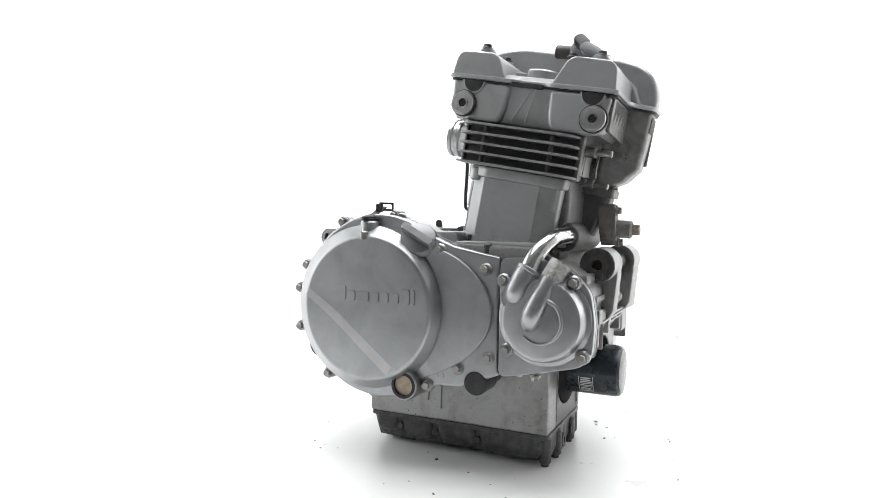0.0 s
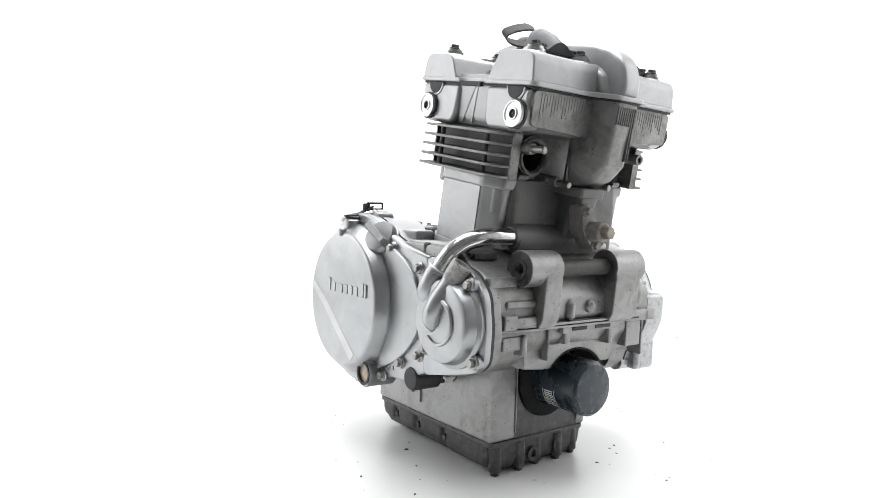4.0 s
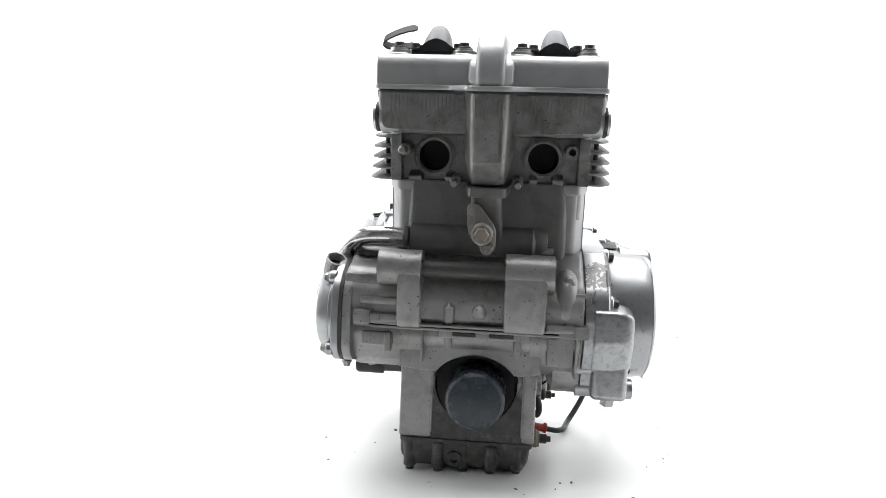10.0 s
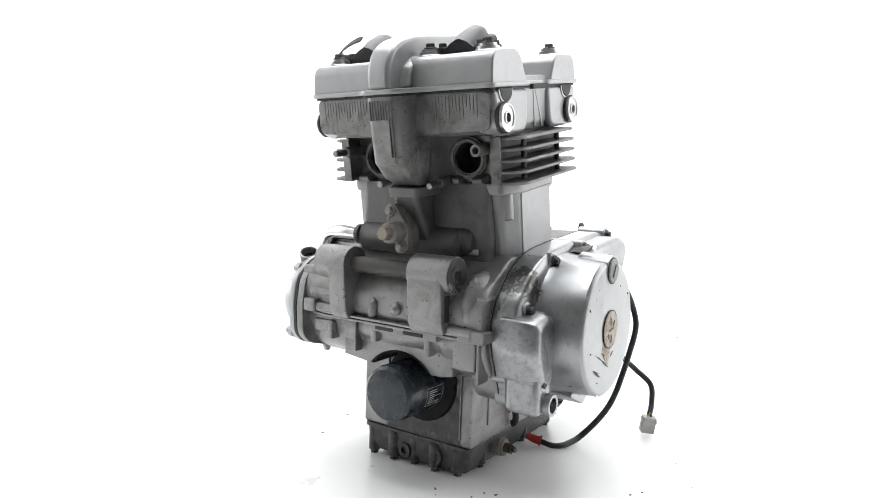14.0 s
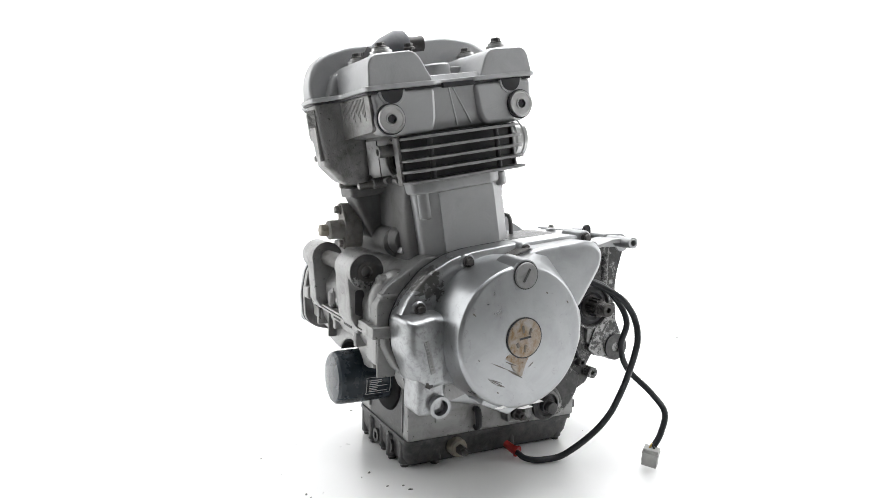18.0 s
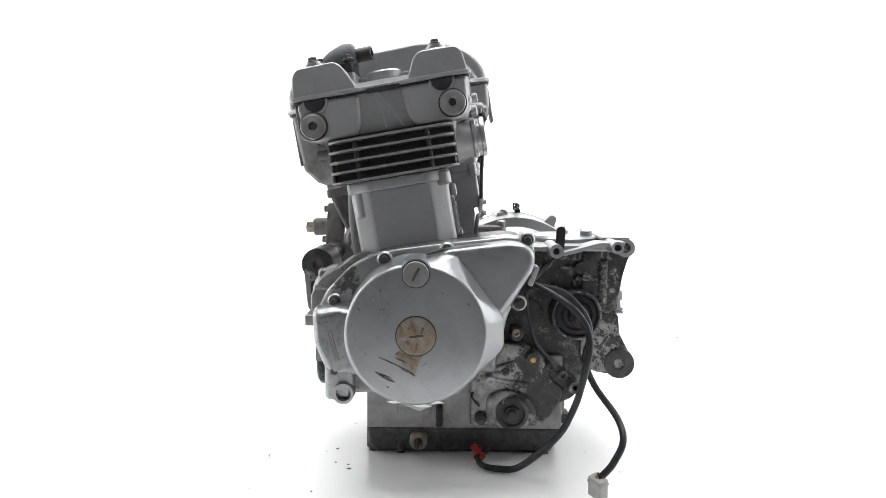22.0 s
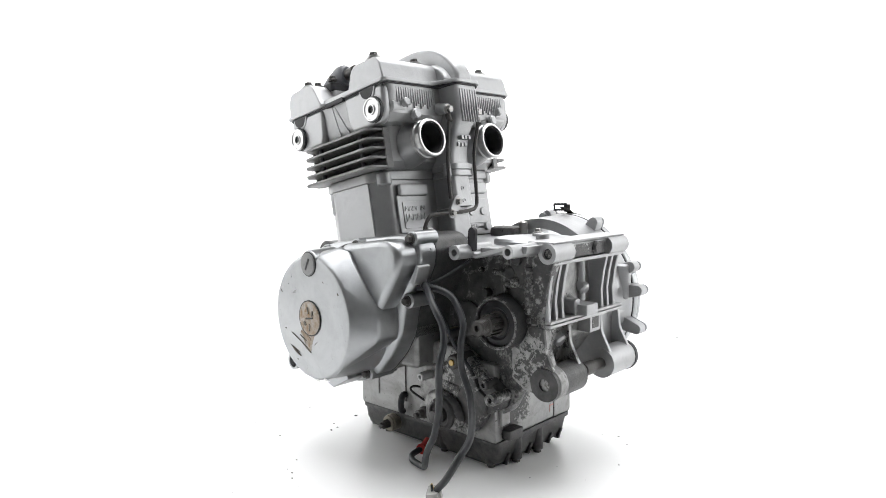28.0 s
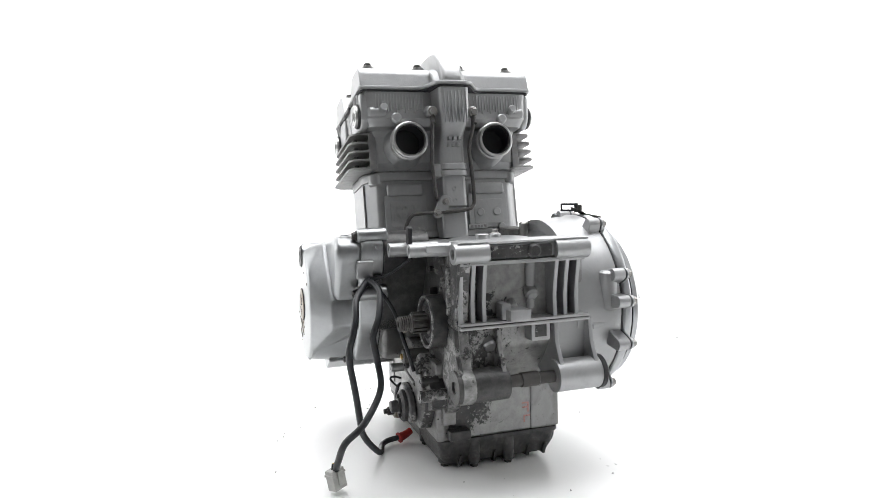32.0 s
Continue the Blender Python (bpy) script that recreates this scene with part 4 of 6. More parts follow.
def oil_pan():
    top = fillet([(-.1045, -.1485), (.072, -.1485), (.072, .126), (-.1045, .126)], .010)
    b = prism(top, "z", .0365, .0430, .0012)
    pan = part("oil_pan", b, M_PAN, engine, "black oil pan with grimy lugs and fins")
    part("pan_body", loft([rect_ring(-.094, .062, -.143, .114, .0060, .012), rect_ring(-.099, .067, -.1475, .120, .018, .012), rect_ring(-.102, .070, -.1480, .124, .039, .012)]), M_PAN, pan)
    for x in (-.085, -.06, -.035, -.01, .015, .04):
        part("pan_fin", prism([(.060, .0010), (.118, .0030), (.124, .020), (.06, .020)], "x", x - .0022, x + .0022, .0008), M_PAN, pan)
        part("pan_fin", prism([(-.1, .0020), (-.060, .0015), (-.06, .02), (-.145, .02)], "x", x - .0022, x + .0022, .0008), M_PAN, pan)
    floor = lambda x: 0.035 * (x + .0175)
    for x, y in ((-.090, -.1405), (-.052, -.1445), (-.018, -.141), (.018, -.1455), (.052, -.1415), (.060, -.1), (.060, .02), (.058, .105), (-.03, .118), (.02, .118)):
        lug = part("lug", rod((x, y, .004 + floor(x)), (x, y, .039), .0085, 14, .002), M_PAN, pan)
        part("lug_bolt", lathe([(.0056, -.004), (.0056, .004), (0, .004)], at(x, y, .0035 + floor(x), "-z"), 6), M_DKSTEEL, lug)
    for y, w, z in ((-.094, .046, .0035), (-.014, .030, .0075), (.048, .026, .0085), (.098, .020, .0105)):
        lobe = loft([rect_ring(-.1050 + k, -.060, y - w + k, y + w - k, zz, .0095) for zz, k in ((z, .0150), (z + .0012, .0100), (z + .004, .0055), (z + .009, .0022), (z + .016, .0006), (.0372, .0))])
        part("side_lobe", lobe, M_PAN, pan)
    for y, z in ((-.046, .0225), (.019, .0235), (.076, .0245)):
        part("lug_pit", rod((-.0980, y, z), (-.1040, y, z), .0048, 12, .001), M_DKSTEEL, pan)
    for x, z, r in ((.020, .022, .011), (-.03, .018, .010)):
        part("gallery_plug", holed(circle(x, z, r, 24), "y", (x, z, r * .5), -.120, -.1515, .01), M_PAN, pan)
    d = part("drain_bolt", lathe([(.0128, -.012), (.0128, .004), (.0116, .0055), (.0116, .008), (.0080, .0085)], at(.076, -.074, .027, "x"), 24), M_BRASSY, pan, "brass-washered drain bolt")
    part("drain_head", lathe([(.0070, 0), (.0070, .009), (.0062, .0105), (.0042, .0105), (.0042, .016), (0, .016)], at(.0842, -.074, .027, "x"), 6), M_DKSTEEL, d)
    return pan


def oil_filter():
    f = part("oil_filter", lathe([(.0372, .128), (.0372, .132), (.0362, .134), (.0362, .2175), (.0350, .2230), (.0315, .2262), (.022, .2275), (0, .2280)], at(-.0030, 0, .1195, "-y"), 56), M_FILTER, engine, "dark blue-black spin-on oil filter")
    part("filter_rim", lathe([(.0385, 0), (.0385, .004), (.0362, .006)], at(-.0030, -.138, .1195, "-y"), 48), M_BLACK, f)
    c, r = Vector((-.0030, 0, .1195)), .0363

    def band(a0, a1, y0, y1):
        bm = bmesh.new()
        n = max(1, int((a1 - a0) / 4))
        vs = []
        for i in range(n + 1):
            a = radians(a0 + (a1 - a0) * i / n)
            for rr in (r, r + .0003):
                for y in (y0, y1):
                    vs.append(bm.verts.new((c.x + rr * math.cos(a), y, c.z + rr * math.sin(a))))
        for i in range(n):
            k = 4 * i
            bm.faces.new((vs[k + 2], vs[k + 3], vs[k + 7], vs[k + 6]))
        bmesh.ops.recalc_face_normals(bm, faces=bm.faces)
        return bm

    rnd = random.Random(5)
    # printed bars
    for a0, a1, y0, y1 in ((188, 232, -.172, -.1710), (188, 232, -.1915, -.1905)):
        part("print_bar", band(a0, a1, y0, y1), M_PRINT, f)
    for i in range(9):
        a = 190 + i * 4.6
        part("print_bar", band(a, a + rnd.choice((1.4, 2.2, 2.8)), -.190 + rnd.choice((0, .002)), -.1735), M_PRINT, f)
    for a0, a1, y0, y1 in ((128, 150, -.165, -.164), (128, 150, -.174, -.173), (-30, -29, -.19, -.155), (8, 9, -.19, -.155), (-28, 6, -.190, -.189), (-28, 6, -.156, -.155)):
        part("print_bar", band(a0, a1, y0, y1), M_PRINT, f)
    for i in range(7):
        part("print_bar", band(-24 + i * 4.2, -22.4 + i * 4.2, -.186, -.186 + rnd.choice((.012, .018, .026))), M_PRINT, f)


def front_mounts(case):
    hubc = (-.2105, .2755)
    for x0, x1, h0, h1 in ((-.1010, -.0725, -.1250, -.0730), (.0265, .0760, .0265, .0840)):
        arm = [(-.190, .205), (-.2215, .205), (-.2275, .215), (-.2320, .262)] + circle(hubc[0], hubc[1], .0215, 14, 190, 30) + [(-.186, .270)]
        b = part("mount_arm", prism(arm, "x", x0, x1, .003), M_DIRTY, case, "engine mount arm on the front")
        hub = holed(circle(hubc[0], hubc[1], .0222, 32), "x", (*hubc, .0068), (h1 if h0 < -.1 else h0), (h0 if h0 < -.1 else h1), .03)
        part("mount_hub", hub, M_DIRTY, b)
        e = h0 if h0 < -.1 else h1
        s = -1 if h0 < -.1 else 1
        part("hub_face", lathe([(.0212, -.002), (.0212, .0006), (.0120, .0006), (.0120, -.002)], at(e, *hubc, "x" if s > 0 else "-x"), 30, True), M_OILY, b)
        part("mount_bush", lathe([(.0125, -.002), (.0125, .0015), (.0075, .0015), (.0070, -.002)], at(e, *hubc, "x" if s > 0 else "-x"), 26, True), M_DKSTEEL, b)
        part("mount_bore", lathe([(.0068, 0), (.0068, .0008), (0, .0008)], at(e - s * .012, *hubc, "x" if s > 0 else "-x"), 20), M_HOLE, b)
    # raised black pill puts a slot's shade on the arm
    part("arm_slot_shade", prism(fillet([(-.2225, .2200), (-.2110, .2200), (-.2110, .2520), (-.2225, .2520)], .0055), "x", .070, .0764), M_HOLE, case)
    part("mount_spacer", rod((-.0735, *hubc), (.0265, *hubc), .0105, 22), M_DKSTEEL, case, "dark spacer tube between the front mounts")


# ---- clutch side ----
def clutch_cover():
    cy, cz = .073, .211
    out = circle(cy, cz, .1245, 60, 118, -112) + [(-.020, .112), (-.050, .113), (-.072, .122), (-.1005, .134), (-.1005, .2835), (-.040, .2955), (-.012, .306)]
    c = prism(out, "x", -.1636, -.1790, .0045, 3)
    cover = part("clutch_cover", c, M_COVER, engine, "round satin silver clutch cover with raised lettering bars")
    part("cover_gasket", prism([(cy + (u - cy) * .996, cz + (v - cz) * .996) for u, v in out], "x", -.1620, -.1640), M_HOLE, cover)
    case = loft([[(x, cy + (u - cy) * k, cz + (v - cz) * k) for u, v in out] for x, k in ((-.100, .955), (-.118, .962), (-.136, .970), (-.148, .978), (-.151, .990), (-.1600, .993), (-.1622, .985))])
    part("clutch_case", case, M_CAST, cover)
    part("bell", lathe([(.085, .085), (.104, .10), (.116, .118), (.118, .130)], at(0, cy, cz, "-x"), 64), M_COVER, cover)
    # teardrop step
    tear = [(v.x, v.y) for v in glide([(-.018, .2925), (-.0275, .2888), (-.0501, .2775), (-.0690, .2622), (-.0860, .2411), (-.0934, .2150), (-.0875, .1860), (-.0702, .1634), (-.0442, .1423), (.0057, .1178)], 4)] + [(.06, .115), (.12, .16), (.12, .27), (.06, .305), (.0, .300)]
    part("teardrop_step", prism(tear, "x", -.176, -.1846, .0022, 3), M_COVER, cover)
    fy, fz = .0775, .2095
    ring = lambda y, r, x: [(x, u, v) for u, v in circle(y, fz, r, 96)]
    drum = part("drum_face", loft([ring(.0850, .1108, -.180), ring(.0850, .1105, -.1868), ring(.0845, .1088, -.1888), ring(fy, .0972, -.2028), ring(fy, .0950, -.2049), ring(fy, .0915, -.2060), ring(fy, .030, -.2064)]), M_COVER, cover)
    # shallow bowed band across the face
    mid = glide([(.1690, .2270), (.1290, .2010), (.0860, .1670), (.0390, .1300)], 5)
    wide = [.0056 + .0016 * i / (len(mid) - 1) for i in range(len(mid))]
    sides = []
    for i, c in enumerate(mid):
        d = (mid[min(i + 1, len(mid) - 1)] - mid[max(i - 1, 0)]).normalized()
        nr = Vector((-d.y, d.x)) * wide[i]
        sides.append((tuple(c + nr), tuple(c - nr)))
    part("polished_band", prism([q[0] for q in sides] + [q[1] for q in reversed(sides)], "x", -.2020, -.20655, .0001), M_BAND, drum)
    # eight raised letter shapes
    y = .1215
    for wdt, h in ((.0150, .0205), (.0125, .0140), (.0190, .0135), (.0125, .0140), (.0120, .0140), (.0125, .0140), (.0135, .0200), (.0050, .0195)):
        part("letter_shape", prism(fillet([(y - wdt, .2185), (y, .2185), (y, .2185 + h), (y - wdt, .2185 + h)], .0035), "x", -.2040, -.2080, .0005), M_COVER, drum)
        y -= wdt + .0024
    for yy, zz in ((.1992, .2605), (.2108, .2267), (.209, .1708), (.1603, .1066), (.0825, .0880), (.1386, .3235), (.0560, .3330)):
        d = Vector((yy - cy, zz - cz)).normalized()
        t = Vector((-d.y, d.x))
        c0 = Vector((cy, cz)) + d * .119
        a0 = math.degrees(math.atan2(d.y, d.x))
        lug = circle(yy, zz, .0080, 12, a0 + 90, a0 - 90) + [tuple(c0 - t * .0105), tuple(c0 + t * .0105)]
        part("case_ear", prism(lug, "x", -.1450, -.1622, .0016), M_CAST, cover)
        ear = part("cover_ear", prism(lug, "x", -.1636, -.1668, .0012), M_COVER, cover)
        shared("bolt", BOLT, ear, at(-.1668, yy, zz, "-x"))
    for yy, zz, xx in ((-.0838, .2672, -.1785), (-.0887, .1555, -.1785), (-.0202, .2897, -.1790), (-.0045, .1118, -.179), (-.0475, .1380, -.1785)):
        seat = part("bolt_seat", lathe([(.0084, -.006), (.0084, .0015), (.0074, .003), (.006, .003)], at(xx, yy, zz, "-x"), 22), M_COVER, cover)
        shared("bolt", BOLT, seat, at(xx - .003, yy, zz, "-x"))
    # oil sight glass
    g = part("sight_glass", lathe([(.0200, -.03), (.0200, .0105), (.0185, .0130), (.0152, .0130), (.0146, .0090), (.0120, .0090)], at(-.1835, .0225, .1110, "-x"), 34), M_COVER, cover)
    part("glass", lathe([(.0142, 0), (.0142, .0100), (0, .0108)], at(-.1835, .0225, .1110, "-x"), 30), M_GLASS, g, "amber oil sight glass")
    part("glass_ring", lathe([(.0172, .0095), (.0172, .0138), (.0136, .0138), (.0136, .0085)], at(-.1838, .0225, .1110, "-x"), 30, True), M_BLACK, g)
    # filler cap with a wing grip
    up = Vector((-.80, -.05, .60)).normalized()
    along = Vector((0, -.87, -.47)).normalized()
    up = (up - along * up.dot(along)).normalized()
    cross = up.cross(along)
    CAP = Matrix(((along.x, cross.x, up.x, -.1760), (along.y, cross.y, up.y, .0130), (along.z, cross.z, up.z, .2990), (0, 0, 0, 1)))
    part("filler_neck", lathe([(.0290, -.040), (.0265, -.006), (.0255, .001), (.0230, .003)], CAP, 40), M_COVER, cover)
    cap = part("filler_cap", lathe([(.0225, -.022), (.0235, .002), (.0252, .0035), (.0252, .0070), (.0225, .0120), (.012, .0145), (0, .0150)], CAP, 40), M_CAPGREY, cover, "winged oil filler cap")
    wing = loft([[(u, v, w) for u, v in fillet([(-.0262 + k, -.0056 + k * .5), (.0262 - k, -.0056 + k * .5), (.0262 - k, .0056 - k * .5), (-.0262 + k, .0056 - k * .5)], .004)] for w, k in ((.004, 0), (.0215, .0006), (.0240, .0030))])
    bmesh.ops.transform(wing, matrix=CAP, verts=wing.verts)
    part("wing_grip", wing, M_CAPGREY, cap)
    part("cap_groove", lathe([(.0249, .0055), (.0249, .0066), (.0240, .0066), (.0240, .0055)], CAP, 36, True), M_HOLE, cap)
    # short marks, small pads
    for i in range(3):
        part("cast_mark", box(-.1802, -.1786, -.028 + i * .0085, -.0255 + i * .0085, .124, .129, .0003, 1), M_CAST, cover)
    part("pad", box(-.170, -.150, .070, .098, .318, .330, .004), M_COVER, cover)
    part("black_cap", lathe([(.0158, -.03), (.0158, .006), (.0140, .009), (0, .0095)], at(-.1720, -.0715, .1215, "-x"), 30), M_RUBBER, cover, "round black rubber cap")
    part("cap_collar", lathe([(.0120, -.06), (.0120, -.028)], at(-.1720, -.0715, .1215, "-x"), 20), M_DKSTEEL, cover)
    for yy in (-.120, -.100, .010):
        part("under_lug", lathe([(.0060, 0), (.0060, .010), (.0045, .013), (0, .013)], at(-.150, yy, .143, "-z"), 12), M_STEEL, cover)
    return cover


def clutch_lever():
    post = part("clutch_lever", rod((-.186, .083, .300), (-.186, .083, .3265), .0125, 22, .003), M_COVER, engine, "clutch release lever with a black fork clip")
    part("post_stud", rod((-.2030, .0815, .3000), (-.2030, .0815, .3120), .0058, 16, .0015), M_STEEL, post)
    part("lever_washer", rod((-.186, .083, .3265), (-.186, .083, .3290), .0112, 20, .0008), M_BLACK, post)
    arm = prism(fillet([(-.1990, .0900), (-.1990, .0790), (-.1760, .0790), (-.1560, .0730), (-.1530, .0800), (-.1700, .0880)], .003), "z", .3290, .3314, .0005)
    for v in arm.verts:
        if v.co.x > -.180:
            v.co.z += .0145 * min(1, (v.co.x + .180) / .020)
    part("arm", arm, M_DKSTEEL, post)
    for z in (.3410, .3500):
        part("fork_tine", rod((-.1620, .0800, z), (-.1420, .0730, z + .0005), .0016, 8), M_BLACK, post)
    part("fork_end", rod((-.1420, .0730, .3404), (-.1420, .0730, .3511), .0016, 8), M_BLACK, post)
    part("fork_root", rod((-.1620, .0800, .3380), (-.1620, .0800, .3515), .0028, 10), M_BLACK, post)
    part("pivot_pin", rod((-.1660, .0820, .3400), (-.1660, .0820, .3495), .0040, 14, .001), M_DKSTEEL, post)
    part("cable_stop", rod((-.170, .044, .330), (-.140, .052, .330), .0072, 18, .0012), M_COVER, post)


def water_pump():
    out = fillet([(-.1035, .134), (-.1035, .2830), (-.150, .2850), (-.195, .2700), (-.216, .2480), (-.222, .2100), (-.2195, .1700), (-.205, .1560), (-.150, .1430)], .010)
    base = part("water_pump", prism(out, "x", -.1735, -.1830, .0016), M_COVER, engine, "silver water pump cover with two hose stubs")
    part("pump_gasket", prism([(u + (.0006 if u < -.11 else 0), v) for u, v in out], "x", -.1695, -.1738), M_HOLE, base)
    part("pump_flange", prism([(u + (.0012 if u < -.11 else 0), v) for u, v in out], "x", -.1580, -.1694, .0012), M_DIRTY, base)
    disc = part("pump_dome", lathe([(.0575, .180), (.0570, .1870), (.0520, .1895), (.0505, .1980), (.0480, .2035), (.0430, .2060), (.0, .2070)], at(0, -.1617, .2115, "-x"), 56), M_COVER, base)
    vol = [(-.2075, -.1617 + .027 * math.cos(radians(a)), .2115 + .027 * math.sin(radians(a))) for a in range(105, 345, 30)]
    part("volute", sweep(vol, lambda t: .0012 + .0020 * (1 - t), 12, 4), M_COVER, disc)
    for yy, zz in ((-.1975, .2575), (-.2095, .1704), (-.1150, .1704), (-.1105, .2556)):
        ear = part("pump_ear", rod((-.180, yy, zz), (-.1900, yy, zz), .0088, 20, .0015), M_COVER, base)
        shared("bolt", BOLT, ear, at(-.1900, yy, zz, "-x"))
    shared("bolt", BOLT, base, at(-.178, -.150, .1405, "-z"))
    part("seam", box(-.1755, -.150, -.1036, -.1004, .138, .280, 0), M_HOLE, base)
    # upper hose stub: plated pipe from the gallery into the cover
    part("pipe_socket", sweep([(-.188, -.1270, .2340), (-.198, -.1300, .2430), (-.1975, -.1370, .2580), (-.1930, -.1420, .2690)], .0138, 22, 6), M_COVER, base)
    part("socket_lip", rod((-.1938, -.1412, .2670), (-.1918, -.1436, .2720), .0146, 22, .001), M_COVER, base)
    part("chrome_pipe", sweep([(-.1930, -.1420, .2690), (-.1850, -.1480, .2850), (-.1730, -.1560, .2990), (-.1560, -.1640, .3085), (-.1300, -.1685, .3115), (-.0980, -.1685, .3110)], .0110, 24, 8), M_CHROME, base, "bright chromed coolant pipe")
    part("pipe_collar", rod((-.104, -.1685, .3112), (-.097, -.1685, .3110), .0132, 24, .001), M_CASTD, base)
    # lower hose stub, open and crusted
    part("hose_stub", sweep([(-.198, -.1490, .2060), (-.2075, -.1525, .2165), (-.2050, -.1600, .2350), (-.1965, -.1675, .2530), (-.1935, -.1720, .2620)], .0122, 22, 6), M_COVER, base)
    part("stub_mouth", sweep([(-.1940, -.1710, .2600), (-.1895, -.1775, .2730), (-.1870, -.1810, .2795)], .0132, 22, 4, .0110), M_OXIDE, base, "corroded open hose mouth")
    part("stub_bore", sweep([(-.1920, -.1740, .2660), (-.1905, -.1762, .2705)], .0106, 18, 2), M_HOLE, base)
    # stub roots
    for yy, zz in ((-.1275, .235), (-.1510, .2155)):
        part("stub_root", lathe([(.0180, 0), (.0155, .005), (.0130, .010)], at(-.1950, yy, zz, "-x"), 24), M_COVER, base)


# ---- generator side ----
def generator_cover():
    cy, cz = -.0695, .2105
    base = fillet([(-.186, .252), (-.158, .282), (-.128, .2985), (-.100, .3055), (-.040, .3135), (.040, .3220), (.062, .3200), (.0755, .3060), (.0735, .2850), (.055, .248), (.0415, .2200), (.0350, .1880), (.0160, .1580), (-.010, .1320), (-.050, .1120), (-.075, .1095), (-.130, .1210), (-.158, .1190), (-.171, .1300), (-.176, .1450), (-.195, .1900), (-.1985, .2250)], .008, 3)
    cover = part("generator_cover", loft([[(x, cy + (u - cy) * k, cz + (v - cz) * k) for u, v in base] for x, k in ((.125, .995), (.1265, 1.0), (.1490, 1.0), (.1530, .992), (.1550, .975), (.1570, .93), (.1590, .86))]), M_PITTED, engine, "satin silver generator cover, scraped at the bottom")
    part("cover_gasket", prism([(u * 1.002, v) for u, v in base], "x", .1238, .1253), M_HOLE, cover)
    seat = [(cy + (u - cy) * .996, cz + (v - cz) * .996) for u, v in base]
    part("cover_seat", prism([q for q in seat if q[0] < -.02], "x", .090, .1236, .001), M_DIRTY, cover)
    part("cover_seat", prism([q for q in seat if q[0] > -.04 and q[1] > .17], "x", .060, .1234, .001), M_FILM, cover)
    part("cover_seat", prism([q for q in seat if q[0] > -.04 and q[1] < .20], "x", .072, .1232, .001), M_DIRTY, cover)
    drum = part("drum", lathe([(.0960, .140), (.0900, .158), (.0880, .1680), (.0848, .2040), (.0832, .2150), (.0815, .2176), (.0785, .2190), (0, .2200)], at(0, cy, cz, "x"), 96), M_PITTED, cover)
    lobe = fillet([(-.055, .285), (-.040, .3080), (.040, .3175), (.060, .3150), (.0720, .3030), (.0700, .2830), (.0440, .2420), (.0300, .2240), (.0200, .2000), (-.060, .2000)], .012, 4)
    part("wire_lobe", prism(lobe, "x", .150, .1885, .009, 4), M_COVER, cover)
    # wide shoulder of the drum towards the rear and the foot
    sh = bmesh.new()
    for x, r in ((.2186, .0795), (.2179, .0812), (.2166, .0828), (.2148, .0842)):
        for u, v in circle(cy, cz, r, 72):
            sh.verts.new((x, u, v))
    brim = dense([(-.040, .3040), (-.021, .3000), (.006, .2640), (.0325, .2300), (.0345, .2200), (.0345, .1950), (.0310, .1860), (.0165, .1760)], .006)
    for x, k in ((.1935, .992), (.1905, 1.0), (.1860, 1.004), (.158, 1.006)):
        for u, v in brim:
            sh.verts.new((x, cy + (u - cy) * k, cz + (v - cz) * k))
    bmesh.ops.convex_hull(sh, input=sh.verts)
    bmesh.ops.delete(sh, geom=[v for v in sh.verts if not v.link_faces], context="VERTS")
    part("drum_shoulder", sh, M_COVER, cover)
    fb = lambda x, k, r: [(x, u, v) for u, v in fillet([(-.2005 + k, .232 - k), (-.1995 + k, .192), (-.1860 + k, .158 + k * .5), (-.172, .146 + k), (r, .15 + k), (r, .232 - k), (-.165, .2385 - k)], .006)]
    part("front_box", loft([fb(.137, 0, -.105), fb(.160, 0, -.105), fb(.172, .001, -.128), fb(.1795, .0035, -.146), fb(.1835, .007, -.153), fb(.185, .011, -.157)]), M_PITTED, cover)
    part("tube_block", box(.137, .1820, -.1850, -.1480, .1185, .1680, .008, 4), M_PITTED, cover)
    # oil tube
    t = part("open_tube", holed(circle(-.1600, .1305, .0128, 30), "x", (-.1600, .1305, .0092), .120, .1900, .05), M_COVER, cover)
    part("tube_web", prism(fillet([(-.168, .130), (-.172, .178), (-.125, .178), (-.11, .135), (-.15, .124)], .006), "x", .128, .1700, .005), M_DIRTY, t)
    part("tube_bore", rod((.130, -.1600, .1305), (.142, -.1600, .1305), .0091, 20), M_HOLE, t)
    # inspection cap and worn badge
    cap = part("inspection_cap", lathe([(.0152, -.012), (.0152, .0004), (.0143, .0016), (0, .0018)], at(.2200, -.0695, .2828, "x"), 36), M_FIN, cover, "round slotted inspection cap")
    part("cap_boss", lathe([(.0205, -.04), (.0190, -.004), (.0180, -.0012), (.0162, -.0008)], at(.2198, -.0695, .2828, "x"), 40), M_COVER, cap)
    # dark bar on the cap paints the shade of its slot
    slot = box(-.0014, .0014, -.0085, .0085, 0, .0009, .0002, 1)
    bmesh.ops.transform(slot, matrix=at(.2215, -.0695, .2828, "x") @ pose(0, 0, 0, 0, 0, 62), verts=slot.verts)
    part("cap_slot", slot, M_HOLE, cap)
    part("cap_groove", lathe([(.0164, -.004), (.0164, .0002), (.0150, .0002)], at(.2198, -.0695, .2828, "x"), 36), M_HOLE, cap)
    ring = part("badge_plug", lathe([(.0240, -.004), (.0240, .0008), (.0225, .0008)], at(.2202, cy, cz, "x"), 44), M_HOLE, cover, "worn round badge plug with a slot")
